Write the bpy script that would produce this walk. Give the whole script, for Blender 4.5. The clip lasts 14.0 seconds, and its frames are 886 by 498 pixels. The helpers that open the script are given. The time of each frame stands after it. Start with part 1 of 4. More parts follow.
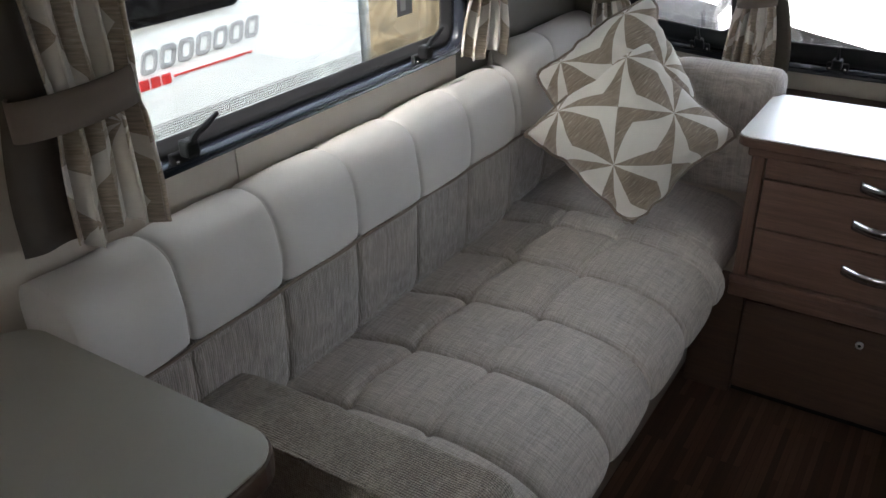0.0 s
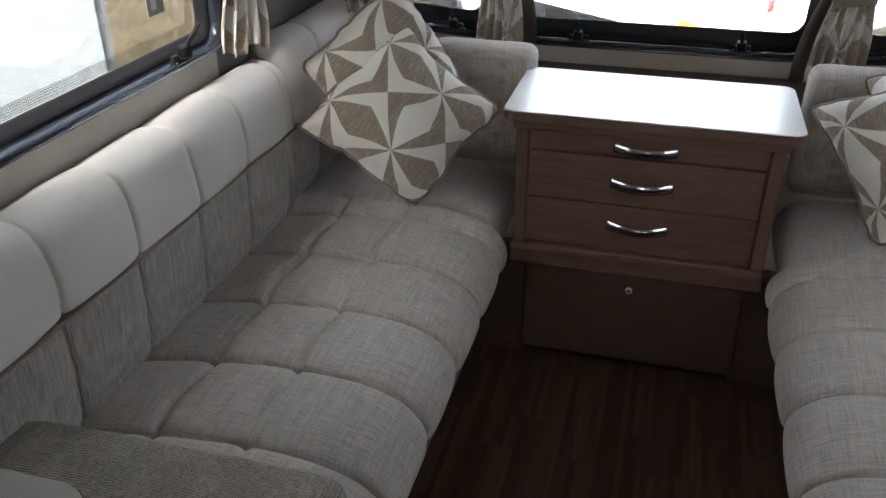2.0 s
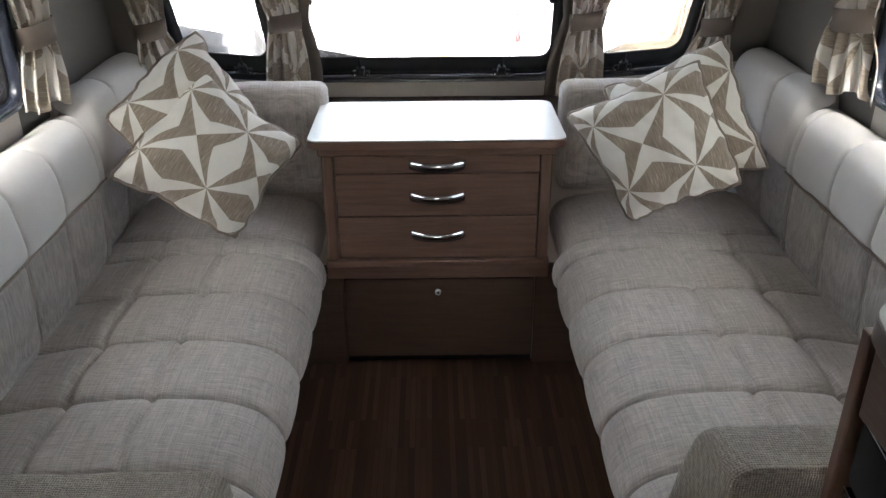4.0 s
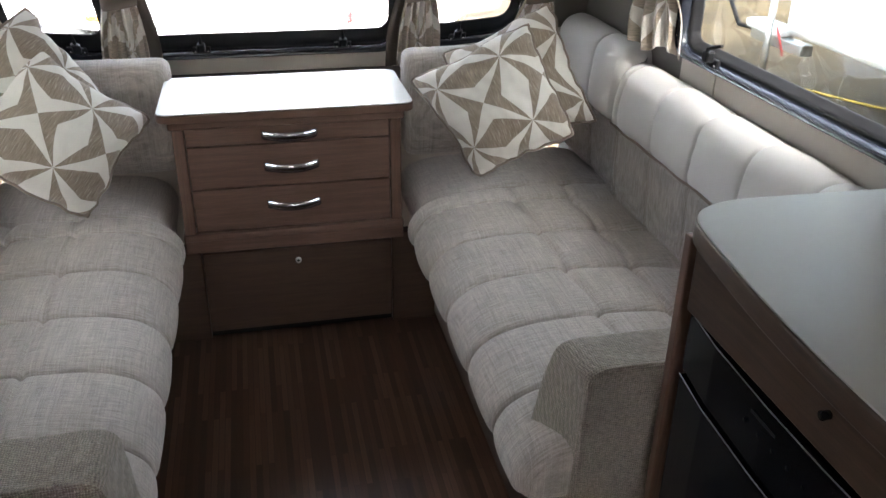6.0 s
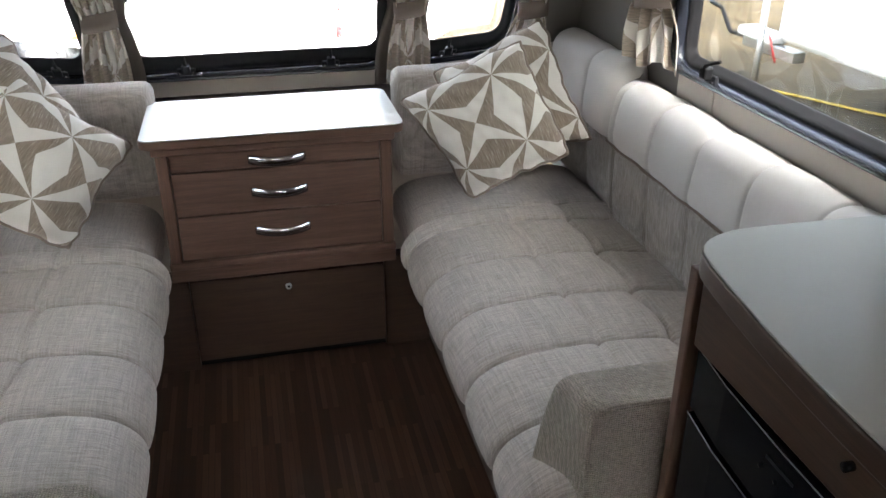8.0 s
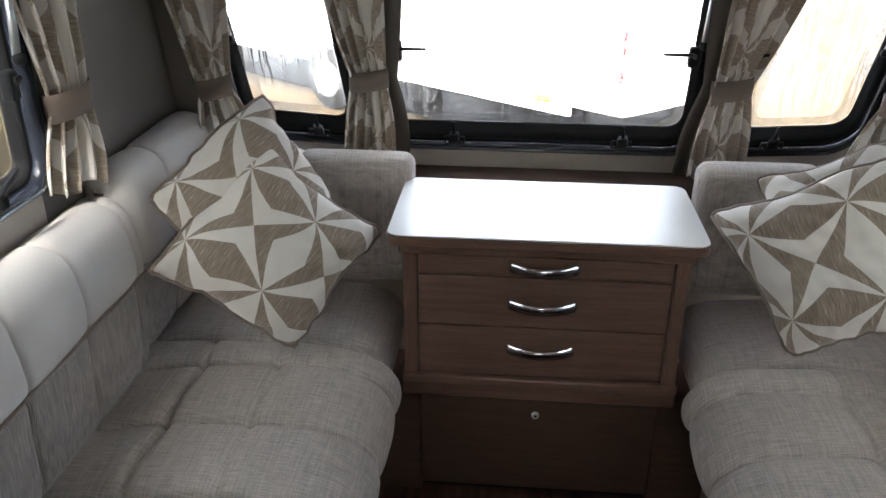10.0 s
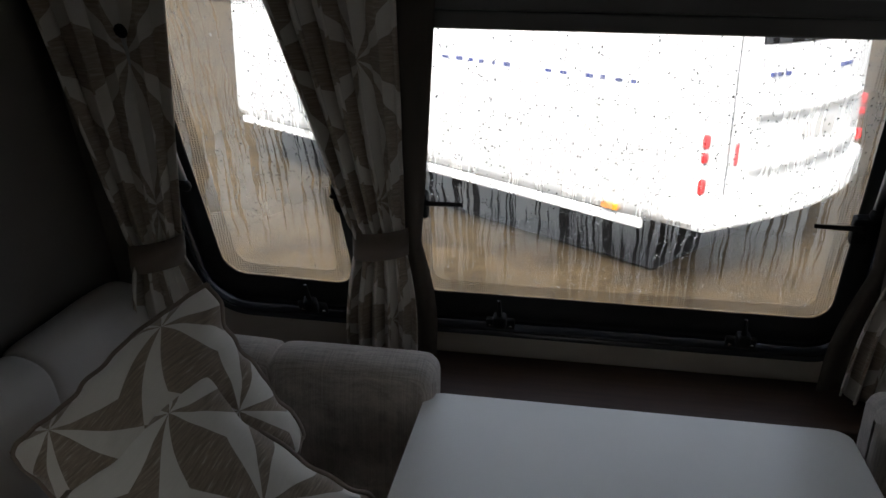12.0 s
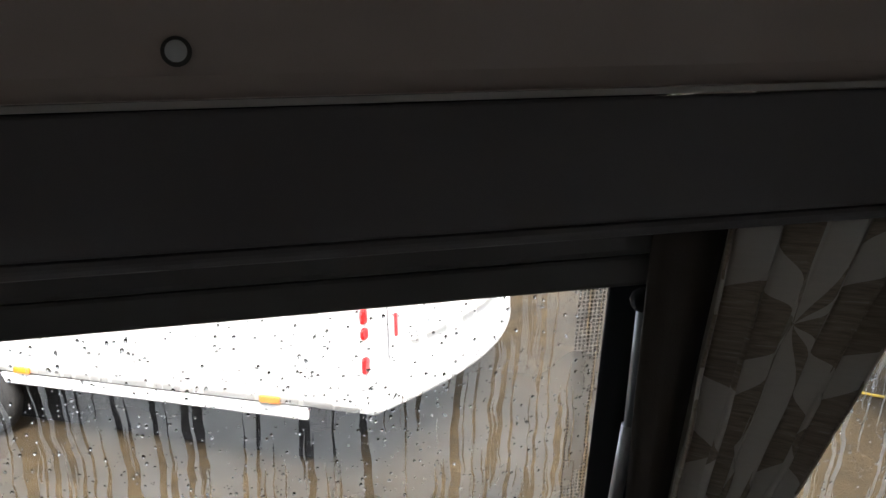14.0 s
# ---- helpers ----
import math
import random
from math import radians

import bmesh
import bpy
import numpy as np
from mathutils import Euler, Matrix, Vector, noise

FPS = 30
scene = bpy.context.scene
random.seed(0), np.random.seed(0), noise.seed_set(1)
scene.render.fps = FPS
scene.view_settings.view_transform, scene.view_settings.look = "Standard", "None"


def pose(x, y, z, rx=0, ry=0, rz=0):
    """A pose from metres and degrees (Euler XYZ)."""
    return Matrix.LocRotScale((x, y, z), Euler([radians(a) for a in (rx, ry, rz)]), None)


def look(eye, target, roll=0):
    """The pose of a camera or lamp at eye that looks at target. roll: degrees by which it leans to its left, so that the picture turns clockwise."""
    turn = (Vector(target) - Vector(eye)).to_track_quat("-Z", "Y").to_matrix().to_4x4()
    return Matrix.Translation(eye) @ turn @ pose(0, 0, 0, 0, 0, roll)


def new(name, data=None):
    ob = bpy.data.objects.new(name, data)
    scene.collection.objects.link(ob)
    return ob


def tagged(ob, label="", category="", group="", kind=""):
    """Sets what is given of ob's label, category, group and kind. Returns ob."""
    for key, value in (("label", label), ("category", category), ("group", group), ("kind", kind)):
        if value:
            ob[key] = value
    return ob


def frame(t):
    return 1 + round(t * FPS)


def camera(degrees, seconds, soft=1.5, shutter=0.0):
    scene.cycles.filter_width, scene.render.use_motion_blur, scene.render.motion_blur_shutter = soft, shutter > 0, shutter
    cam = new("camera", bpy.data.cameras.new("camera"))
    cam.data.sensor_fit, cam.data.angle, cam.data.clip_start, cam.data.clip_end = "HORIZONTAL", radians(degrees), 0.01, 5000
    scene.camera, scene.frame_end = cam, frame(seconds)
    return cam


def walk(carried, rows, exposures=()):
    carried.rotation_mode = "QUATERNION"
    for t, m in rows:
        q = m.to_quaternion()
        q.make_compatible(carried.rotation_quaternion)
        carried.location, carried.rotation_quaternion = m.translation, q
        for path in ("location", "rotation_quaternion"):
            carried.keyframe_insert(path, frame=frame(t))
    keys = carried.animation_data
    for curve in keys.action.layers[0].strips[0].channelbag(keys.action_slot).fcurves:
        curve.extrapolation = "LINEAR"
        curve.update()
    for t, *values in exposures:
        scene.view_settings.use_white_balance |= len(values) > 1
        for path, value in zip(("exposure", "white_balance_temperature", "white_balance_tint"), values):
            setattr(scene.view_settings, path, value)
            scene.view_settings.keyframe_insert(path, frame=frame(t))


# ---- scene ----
cam = camera(55.9, 14.0)
PATH = [
    (0, (0.067, -1.944, 1.464), (-0.89, -0.455, 0.533), -0.9),
    (0.5, (0.011, -1.955, 1.463), (-0.812, -0.418, 0.483), -0.7),
    (1, (-0.014, -1.957, 1.473), (-0.73, -0.364, 0.498), -0.7),
    (1.5, (0.008, -1.944, 1.482), (-0.582, -0.312, 0.489), -0.8),
    (2, (0.034, -1.948, 1.482), (-0.432, -0.263, 0.51), -0.1),
    (2.5, (0.08, -1.96, 1.477), (-0.296, -0.239, 0.53), -0.2),
    (3, (0.128, -1.991, 1.47), (-0.216, -0.275, 0.501), -0.0),
    (3.5, (0.081, -2.068, 1.481), (-0.115, -0.293, 0.581), -0.4),
    (4, (-0.007, -2.173, 1.515), (0.016, -0.378, 0.632), -0.3),
    (6.5, (-0.065, -2.294, 1.487), (0.354, -0.566, 0.571), 0.5),
    (7, (-0.052, -2.293, 1.487), (0.385, -0.572, 0.565), 0.1),
    (9.5, (-0.037, -1.866, 1.523), (-0.063, -0.043, 0.699), -0.5),
    (9.8, (-0.031, -1.763, 1.526), (-0.201, 0.033, 0.661), -0.7),
    (10, (-0.074, -1.679, 1.529), (-0.234, 0.129, 0.688), 0.2),
    (10.5, (-0.182, -1.462, 1.509), (-0.363, 0.374, 0.737), 2.6),
    (11, (-0.211, -1.284, 1.519), (-0.522, 0.532, 0.739), 2.1),
    (11.5, (-0.122, -1.066, 1.51), (-0.521, 0.784, 0.864), 0.8),
    (12, (-0.113, -0.921, 1.524), (-0.416, 0.937, 0.848), 0.7),
    (12.2, (-0.111, -0.856, 1.524), (-0.393, 1.013, 0.872), 0.8),
    (12.5, (-0.154, -0.728, 1.542), (-0.288, 1.196, 1.01), 1.2),
    (13, (-0.18, -0.551, 1.544), (-0.038, 1.391, 1.085), 1.4),
    (13.3, (-0.144, -0.439, 1.538), (0.091, 1.489, 1.063), 0.5),
    (13.5, (-0.113, -0.359, 1.55), (0.145, 1.573, 1.103), -0.4),
    (14, (0.026, -0.233, 1.572), (0.494, 1.683, 1.238), -1.9),
]
EXPOSURES = [(0, 4.4), (1.0, 4.3), (1.5, 4.3), (3.0, 4.65), (4.0, 4.83), (6.5, 5.08), (7.0, 5.08), (9.5, 4.95), (10.0, 4.55), (10.5, 3.75), (11.0, 3.3), (11.5, 2.65), (12.0, 2.0), (12.5, 1.5), (13.0, 1.3), (13.5, 1.5), (14.0, 2.25)]
walk(cam, [(t, look(eye, target, roll)) for t, eye, target, roll in PATH], EXPOSURES)

# ---- world and sun ----
world = bpy.data.worlds.new("sky")
scene.world = world
world.use_nodes = True
wn, wl = world.node_tree.nodes, world.node_tree.links
sky = wn.new("ShaderNodeTexSky")
sky.sky_type = "NISHITA"
sky.sun_disc = False
sky.sun_elevation, sky.sun_rotation = radians(50), radians(180)
sky.air_density, sky.dust_density, sky.ozone_density = 1.0, 4.0, 1.0
wn["Background"].inputs[1].default_value = 0.15
grey = wn.new("ShaderNodeHueSaturation")
grey.inputs["Saturation"].default_value = 0.5
wl.new(sky.outputs[0], grey.inputs["Color"])
wl.new(grey.outputs[0], wn["Background"].inputs[0])
sun_data = bpy.data.lights.new("sun", "SUN")
sun_data.energy, sun_data.angle, sun_data.color = 1.3, radians(20), (1.0, 0.97, 0.93)
sun = new("sun", sun_data)
sun.matrix_world = look((0, -7.5, 9), (0, 0, 0))


# ---- materials ----
def mat_base(name, rough=0.6, metal=0.0, spec=0.5):
    m = bpy.data.materials.new(name)
    m.use_nodes = True
    b = m.node_tree.nodes["Principled BSDF"]
    b.inputs["Roughness"].default_value = rough
    b.inputs["Metallic"].default_value = metal
    b.inputs["Specular IOR Level"].default_value = spec
    return m, m.node_tree.nodes, m.node_tree.links, b


def coords(n, l, scale=(1, 1, 1), rot=(0, 0, 0), kind="Object"):
    c, mp = n.new("ShaderNodeTexCoord"), n.new("ShaderNodeMapping")
    mp.inputs["Scale"].default_value = scale
    mp.inputs["Rotation"].default_value = rot
    l.new(c.outputs[kind], mp.inputs[0])
    return mp.outputs[0]


def tex_noise(n, l, vec, scale, detail=4, rough=0.6):
    t = n.new("ShaderNodeTexNoise")
    t.inputs["Scale"].default_value, t.inputs["Detail"].default_value, t.inputs["Roughness"].default_value = scale, detail, rough
    l.new(vec, t.inputs[0])
    return t.outputs[0]


def ramp(n, l, fac, stops):
    r = n.new("ShaderNodeValToRGB")
    e = r.color_ramp.elements
    while len(e) < len(stops):
        e.new(0.5)
    for k, (p, c) in zip(e, stops):
        k.position, k.color = p, (*c, 1)
    l.new(fac, r.inputs[0])
    return r.outputs[0]


def mixc(n, l, fac, a, b, mode="MIX"):
    m = n.new("ShaderNodeMix")
    m.data_type, m.blend_type = "RGBA", mode
    for s, v in ((m.inputs[0], fac), (m.inputs[6], a), (m.inputs[7], b)):
        if isinstance(v, (int, float)):
            s.default_value = v
        elif isinstance(v, tuple):
            s.default_value = (*v, 1)
        else:
            l.new(v, s)
    return m.outputs[2]


def calc(n, l, op, *args):
    m = n.new("ShaderNodeMath")
    m.operation = op
    for s, v in zip(m.inputs, args):
        if isinstance(v, (int, float)):
            s.default_value = v
        else:
            l.new(v, s)
    return m.outputs[0]


def bump(n, l, b, height, strength=0.3, dist=0.002):
    k = n.new("ShaderNodeBump")
    k.inputs["Strength"].default_value, k.inputs["Distance"].default_value = strength, dist
    l.new(height, k.inputs["Height"])
    l.new(k.outputs[0], b.inputs["Normal"])


def plain(name, col, rough=0.6, metal=0.0, var=0.08, scale=6.0, fine=200.0, bstr=0.1, spec=0.5):
    m, n, l, b = mat_base(name, rough, metal, spec)
    v = coords(n, l)
    big = tex_noise(n, l, v, scale)
    small = tex_noise(n, l, v, fine, 2)
    lo, hi = tuple(c * (1 - var) for c in col), tuple(min(1, c * (1 + var)) for c in col)
    l.new(ramp(n, l, big, [(0.3, lo), (0.7, hi)]), b.inputs["Base Color"])
    r = n.new("ShaderNodeMapRange")
    r.inputs[3].default_value, r.inputs[4].default_value = rough * 0.85, min(1, rough * 1.15)
    l.new(big, r.inputs[0])
    l.new(r.outputs[0], b.inputs["Roughness"])
    bump(n, l, b, small, bstr, 0.001)
    return m


def fabric(name, col, slub=(4, 90, 90), contrast=0.3, bstr=0.5, weave=900.0, nub=0.0, pitch=0.005):
    """Woven upholstery: long slubs, a fine weave and faint wear."""
    m, n, l, b = mat_base(name, 0.92, 0, 0.15)
    v = coords(n, l)
    sl = tex_noise(n, l, coords(n, l, slub), 5.0, 3, 0.7)
    sl2 = tex_noise(n, l, coords(n, l, (slub[1] * 1.5, slub[0], slub[2] * 0.4)), 3.0, 2)
    big = tex_noise(n, l, v, 5.0, 3)
    fine = tex_noise(n, l, v, weave * 0.5, 2, 0.8)
    lo, hi = tuple(c * (1 - contrast) for c in col), tuple(c * (1 + contrast * 0.7) for c in col)
    base = ramp(n, l, sl, [(0.28, lo), (0.72, hi)])
    base = mixc(n, l, 0.35, base, ramp(n, l, sl2, [(0.3, lo), (0.7, hi)]))
    base = mixc(n, l, 0.5, base, ramp(n, l, big, [(0.25, (0.75, 0.74, 0.72)), (0.75, (1, 1, 1))]), "MULTIPLY")
    base = mixc(n, l, 0.5, base, ramp(n, l, fine, [(0.3, (0.55, 0.54, 0.53)), (0.65, (1, 1, 1))]), "MULTIPLY")
    h = calc(n, l, "ADD", fine, calc(n, l, "MULTIPLY", sl, 0.6))
    if nub:
        # looped nubs on a wavering square grid
        wob = tex_noise(n, l, v, 60.0, 2)
        sp = n.new("ShaderNodeSeparateXYZ")
        l.new(v, sp.inputs[0])
        waves = [calc(n, l, "SINE", calc(n, l, "ADD", calc(n, l, "MULTIPLY", sp.outputs[k], 2 * math.pi / pitch), calc(n, l, "MULTIPLY", wob, 9.0))) for k in range(3)]
        grid = calc(n, l, "ADD", waves[0], calc(n, l, "ADD", waves[1], waves[2]))
        grid = calc(n, l, "ADD", calc(n, l, "MULTIPLY", grid, 0.2), 0.5)
        base = mixc(n, l, nub, base, ramp(n, l, grid, [(0.15, (0.32, 0.30, 0.28)), (0.75, (1, 1, 1))]), "MULTIPLY")
        h = calc(n, l, "ADD", h, calc(n, l, "MULTIPLY", grid, 1.6))
    l.new(base, b.inputs["Base Color"])
    b.inputs["Sheen Weight"].default_value = 0.25
    bump(n, l, b, h, bstr, 0.0015)
    return m


def wood(name, dark, light, axis="x", rough=0.42):
    m, n, l, b = mat_base(name, rough, 0, 0.4)
    sc = {"x": (1.5, 30, 30), "y": (30, 1.5, 30), "z": (30, 30, 1.5)}[axis]
    v = coords(n, l, sc)
    g = tex_noise(n, l, v, 3.0, 8, 0.7)
    f = tex_noise(n, l, coords(n, l, tuple(c * 5 for c in sc)), 3.0, 3, 0.7)
    big = tex_noise(n, l, coords(n, l), 3.0, 2)
    c = ramp(n, l, g, [(0.3, dark), (0.7, light)])
    c = mixc(n, l, 0.35, c, ramp(n, l, f, [(0.35, (0.5, 0.48, 0.46)), (0.6, (1, 1, 1))]), "MULTIPLY")
    c = mixc(n, l, 0.4, c, ramp(n, l, big, [(0.3, (0.8, 0.78, 0.76)), (0.7, (1, 1, 1))]), "MULTIPLY")
    l.new(c, b.inputs["Base Color"])
    bump(n, l, b, f, 0.12, 0.001)
    return m


def star_cloth(name, cell, light, dark, stripe=(120, 12)):
    """Printed cloth: rhombi on the edges of a square lattice, four-pointed stars between, in two tones."""
    m, n, l, b = mat_base(name, 0.85, 0, 0.2)
    c = n.new("ShaderNodeTexCoord")
    s = n.new("ShaderNodeSeparateXYZ")
    l.new(c.outputs["UV"], s.inputs[0])
    fr = []
    for k in (0, 1):
        f = calc(n, l, "FRACT", calc(n, l, "ADD", calc(n, l, "DIVIDE", s.outputs[k], cell), 50.0))
        fr.append(calc(n, l, "ABSOLUTE", calc(n, l, "SUBTRACT", f, 0.5)))
    a, bb = fr
    first = calc(n, l, "GREATER_THAN", bb, a)
    h = 0.225

    def rhomb(p, q):
        return calc(n, l, "LESS_THAN", calc(n, l, "SUBTRACT", 0.5, p), calc(n, l, "MULTIPLY", calc(n, l, "SUBTRACT", 1.0, calc(n, l, "MULTIPLY", q, 2.0)), h))
    d1 = rhomb(bb, a)
    d2 = calc(n, l, "SUBTRACT", 1.0, rhomb(a, bb))
    isdark = calc(n, l, "ADD", calc(n, l, "MULTIPLY", first, d1), calc(n, l, "MULTIPLY", calc(n, l, "SUBTRACT", 1.0, first), d2))
    st = tex_noise(n, l, coords(n, l, (stripe[0], stripe[1], 1), (0, 0, radians(38)), "UV"), 2.2, 3, 0.7)
    fine = tex_noise(n, l, coords(n, l, (1, 1, 1), kind="UV"), 700.0, 2)
    dk = ramp(n, l, st, [(0.36, tuple(x * 0.72 for x in dark)), (0.60, tuple(x * 1.1 for x in dark)), (0.68, tuple(0.6 * x + 0.4 * y for x, y in zip(dark, light)))])
    lt = mixc(n, l, 0.5, light, ramp(n, l, st, [(0.3, tuple(x * 0.9 for x in light)), (0.7, light)]))
    l.new(mixc(n, l, isdark, lt, dk), b.inputs["Base Color"])
    b.inputs["Sheen Weight"].default_value = 0.2
    bump(n, l, b, calc(n, l, "ADD", fine, st), 0.25, 0.001)
    return m


def floor_vinyl():
    """Dark vinyl printed with narrow wooden strips that run along the vehicle."""
    m, n, l, b = mat_base("floor_vinyl", 0.38, 0, 0.4)
    br = n.new("ShaderNodeTexBrick")
    br.offset, br.squash = 0.37, 1.0
    for k, v in (("Scale", 1.0), ("Mortar Size", 0.0006), ("Brick Width", 0.34), ("Row Height", 0.016), ("Bias", 0.0)):
        br.inputs[k].default_value = v
    br.inputs["Color1"].default_value, br.inputs["Color2"].default_value, br.inputs["Mortar"].default_value = (0.0, 0.0, 0.0, 1), (1, 1, 1, 1), (0.1, 0.1, 0.1, 1)
    l.new(coords(n, l, (1, 1, 1), (0, 0, radians(90))), br.inputs[0])
    g = tex_noise(n, l, coords(n, l, (160, 5, 1)), 2.0, 5, 0.7)
    big = tex_noise(n, l, coords(n, l), 2.5, 3)
    c = ramp(n, l, br.outputs[0], [(0.0, (0.052, 0.026, 0.017)), (0.5, (0.088, 0.046, 0.030)), (1.0, (0.155, 0.086, 0.056))])
    c = mixc(n, l, 0.6, c, ramp(n, l, g, [(0.3, (0.45, 0.42, 0.4)), (0.7, (1, 1, 1))]), "MULTIPLY")
    c = mixc(n, l, 0.5, c, ramp(n, l, big, [(0.3, (0.75, 0.72, 0.7)), (0.7, (1, 1, 1))]), "MULTIPLY")
    l.new(c, b.inputs["Base Color"])
    bump(n, l, b, g, 0.1, 0.001)
    return m


def clear_glass(name, tint=(1, 1, 1), rough=0.0):
    m, n, l, b = mat_base(name, rough, 0, 0.5)
    b.inputs["Base Color"].default_value = (*tint, 1)
    b.inputs["Transmission Weight"].default_value = 1.0
    b.inputs["IOR"].default_value = 1.45
    return m


def mist():
    """Condensation film: milky, with clear runnels where water has trickled down."""
    m, n, l, b = mat_base("condensation", 0.9)
    for x in list(n):
        if x.type != "OUTPUT_MATERIAL":
            n.remove(x)
    out = n["Material Output"]
    tr, tl, df = n.new("ShaderNodeBsdfTransparent"), n.new("ShaderNodeBsdfTranslucent"), n.new("ShaderNodeBsdfDiffuse")
    tl.inputs[0].default_value = df.inputs[0].default_value = (0.78, 0.765, 0.72, 1)
    wob = tex_noise(n, l, coords(n, l, (14, 14, 14)), 1.0, 2)
    v = n.new("ShaderNodeVectorMath")
    v.operation = "ADD"
    l.new(coords(n, l), v.inputs[0])
    cmb = n.new("ShaderNodeCombineXYZ")
    l.new(calc(n, l, "MULTIPLY", calc(n, l, "SUBTRACT", wob, 0.5), 0.02), cmb.inputs[0])
    l.new(cmb.outputs[0], v.inputs[1])
    mp = n.new("ShaderNodeMapping")
    mp.inputs["Scale"].default_value = (150, 4.0, 4.0)
    l.new(v.outputs[0], mp.inputs[0])
    run = tex_noise(n, l, mp.outputs[0], 1.0, 2, 0.5)
    blot = tex_noise(n, l, coords(n, l), 5.0, 3)
    patch = tex_noise(n, l, coords(n, l, (9, 2, 2)), 1.0, 2)
    run = calc(n, l, "ADD", run, calc(n, l, "MULTIPLY", calc(n, l, "SUBTRACT", patch, 0.5), 0.5))
    mask = ramp(n, l, run, [(0.535, (1, 1, 1)), (0.552, (0, 0, 0))])
    s = n.new("ShaderNodeSeparateXYZ")
    l.new(coords(n, l, (1, 1, 1), kind="Generated"), s.inputs[0])
    band = ramp(n, l, s.outputs[2], [(0.0, (0.04, 0.04, 0.04)), (0.12, (0.12, 0.12, 0.12)), (0.30, (0.50, 0.50, 0.50)), (0.52, (0.68, 0.68, 0.68)), (0.68, (0.45, 0.45, 0.45)), (1.0, (0.4, 0.4, 0.4))])
    cov = calc(n, l, "MULTIPLY", calc(n, l, "MULTIPLY", mask, band), calc(n, l, "ADD", 0.2, calc(n, l, "MULTIPLY", blot, 0.8)))
    mx, ms = n.new("ShaderNodeMixShader"), n.new("ShaderNodeMixShader")
    ms.inputs[0].default_value = 0.08
    l.new(tl.outputs[0], ms.inputs[1])
    l.new(df.outputs[0], ms.inputs[2])
    l.new(cov, mx.inputs[0])
    l.new(tr.outputs[0], mx.inputs[1])
    l.new(ms.outputs[0], mx.inputs[2])
    l.new(mx.outputs[0], out.inputs[0])
    return m


def dotted(name, axis):
    """Black printed dots on clear acrylic."""
    m, n, l, b = mat_base(name, 0.5)
    b.inputs["Base Color"].default_value = (0.02, 0.02, 0.02, 1)
    s = n.new("ShaderNodeSeparateXYZ")
    l.new(coords(n, l), s.inputs[0])
    d = []
    for k in (axis, 2):
        f = calc(n, l, "SUBTRACT", calc(n, l, "FRACT", calc(n, l, "ADD", calc(n, l, "DIVIDE", s.outputs[k], 0.0046), 2000.0)), 0.5)
        d.append(calc(n, l, "MULTIPLY", f, f))
    dot = calc(n, l, "LESS_THAN", calc(n, l, "ADD", d[0], d[1]), 0.115)
    tr, mx = n.new("ShaderNodeBsdfTransparent"), n.new("ShaderNodeMixShader")
    l.new(dot, mx.inputs[0])
    l.new(tr.outputs[0], mx.inputs[1])
    l.new(b.outputs[0], mx.inputs[2])
    l.new(mx.outputs[0], n["Material Output"].inputs[0])
    return m


def gravel():
    m, n, l, b = mat_base("gravel_ground", 0.95, 0, 0.2)
    v = coords(n, l)
    a, c, d = tex_noise(n, l, v, 0.9, 5), tex_noise(n, l, v, 9.0, 5, 0.75), tex_noise(n, l, v, 60.0, 3, 0.8)
    col = ramp(n, l, a, [(0.3, (0.036, 0.026, 0.013)), (0.5, (0.112, 0.079, 0.040)), (0.7, (0.052, 0.039, 0.021))])
    col = mixc(n, l, 0.7, col, ramp(n, l, c, [(0.36, (0.35, 0.34, 0.32)), (0.6, (1, 1, 1))]), "MULTIPLY")
    col = mixc(n, l, 0.6, col, ramp(n, l, d, [(0.35, (0.45, 0.45, 0.45)), (0.6, (1, 1, 1))]), "MULTIPLY")
    l.new(col, b.inputs["Base Color"])
    bump(n, l, b, calc(n, l, "ADD", c, d), 0.8, 0.03)
    return m


SEAT = fabric("seat_weave", (0.56, 0.505, 0.46), (4, 85, 4), 0.5, 0.9)
BACK = fabric("back_weave", (0.52, 0.47, 0.43), (70, 70, 4), 0.52, 0.9, nub=0.4, pitch=0.0042)
ARM = fabric("arm_boucle", (0.46, 0.41, 0.345), (30, 75, 75), 0.5, 1.0, 700.0, 0.55, 0.0043)
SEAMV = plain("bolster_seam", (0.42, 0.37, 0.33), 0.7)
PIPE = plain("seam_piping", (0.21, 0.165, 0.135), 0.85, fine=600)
VINYL = plain("cream_leatherette", (0.545, 0.52, 0.495), 0.6, var=0.05, scale=4, fine=500, bstr=0.15)
WALLM = plain("wall_vinyl", (0.52, 0.465, 0.40), 0.7, var=0.05, scale=2, fine=700, bstr=0.25)
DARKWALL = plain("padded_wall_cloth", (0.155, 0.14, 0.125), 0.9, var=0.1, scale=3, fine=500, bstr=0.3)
CEIL = plain("ceiling_board", (0.55, 0.52, 0.48), 0.7, var=0.03)
WOODX = wood("walnut_across", (0.082, 0.043, 0.031), (0.154, 0.086, 0.062), "x")
WOODZ = wood("walnut_upright", (0.082, 0.043, 0.031), (0.154, 0.086, 0.062), "z")
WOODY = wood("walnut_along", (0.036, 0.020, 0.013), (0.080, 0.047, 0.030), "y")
# darkened walnut; on the low cupboard it carries painted shade
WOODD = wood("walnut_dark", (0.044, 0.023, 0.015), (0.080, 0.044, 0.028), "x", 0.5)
LAMIN = plain("pale_laminate", (0.60, 0.585, 0.555), 0.34, var=0.03, scale=3, fine=900, bstr=0.04)
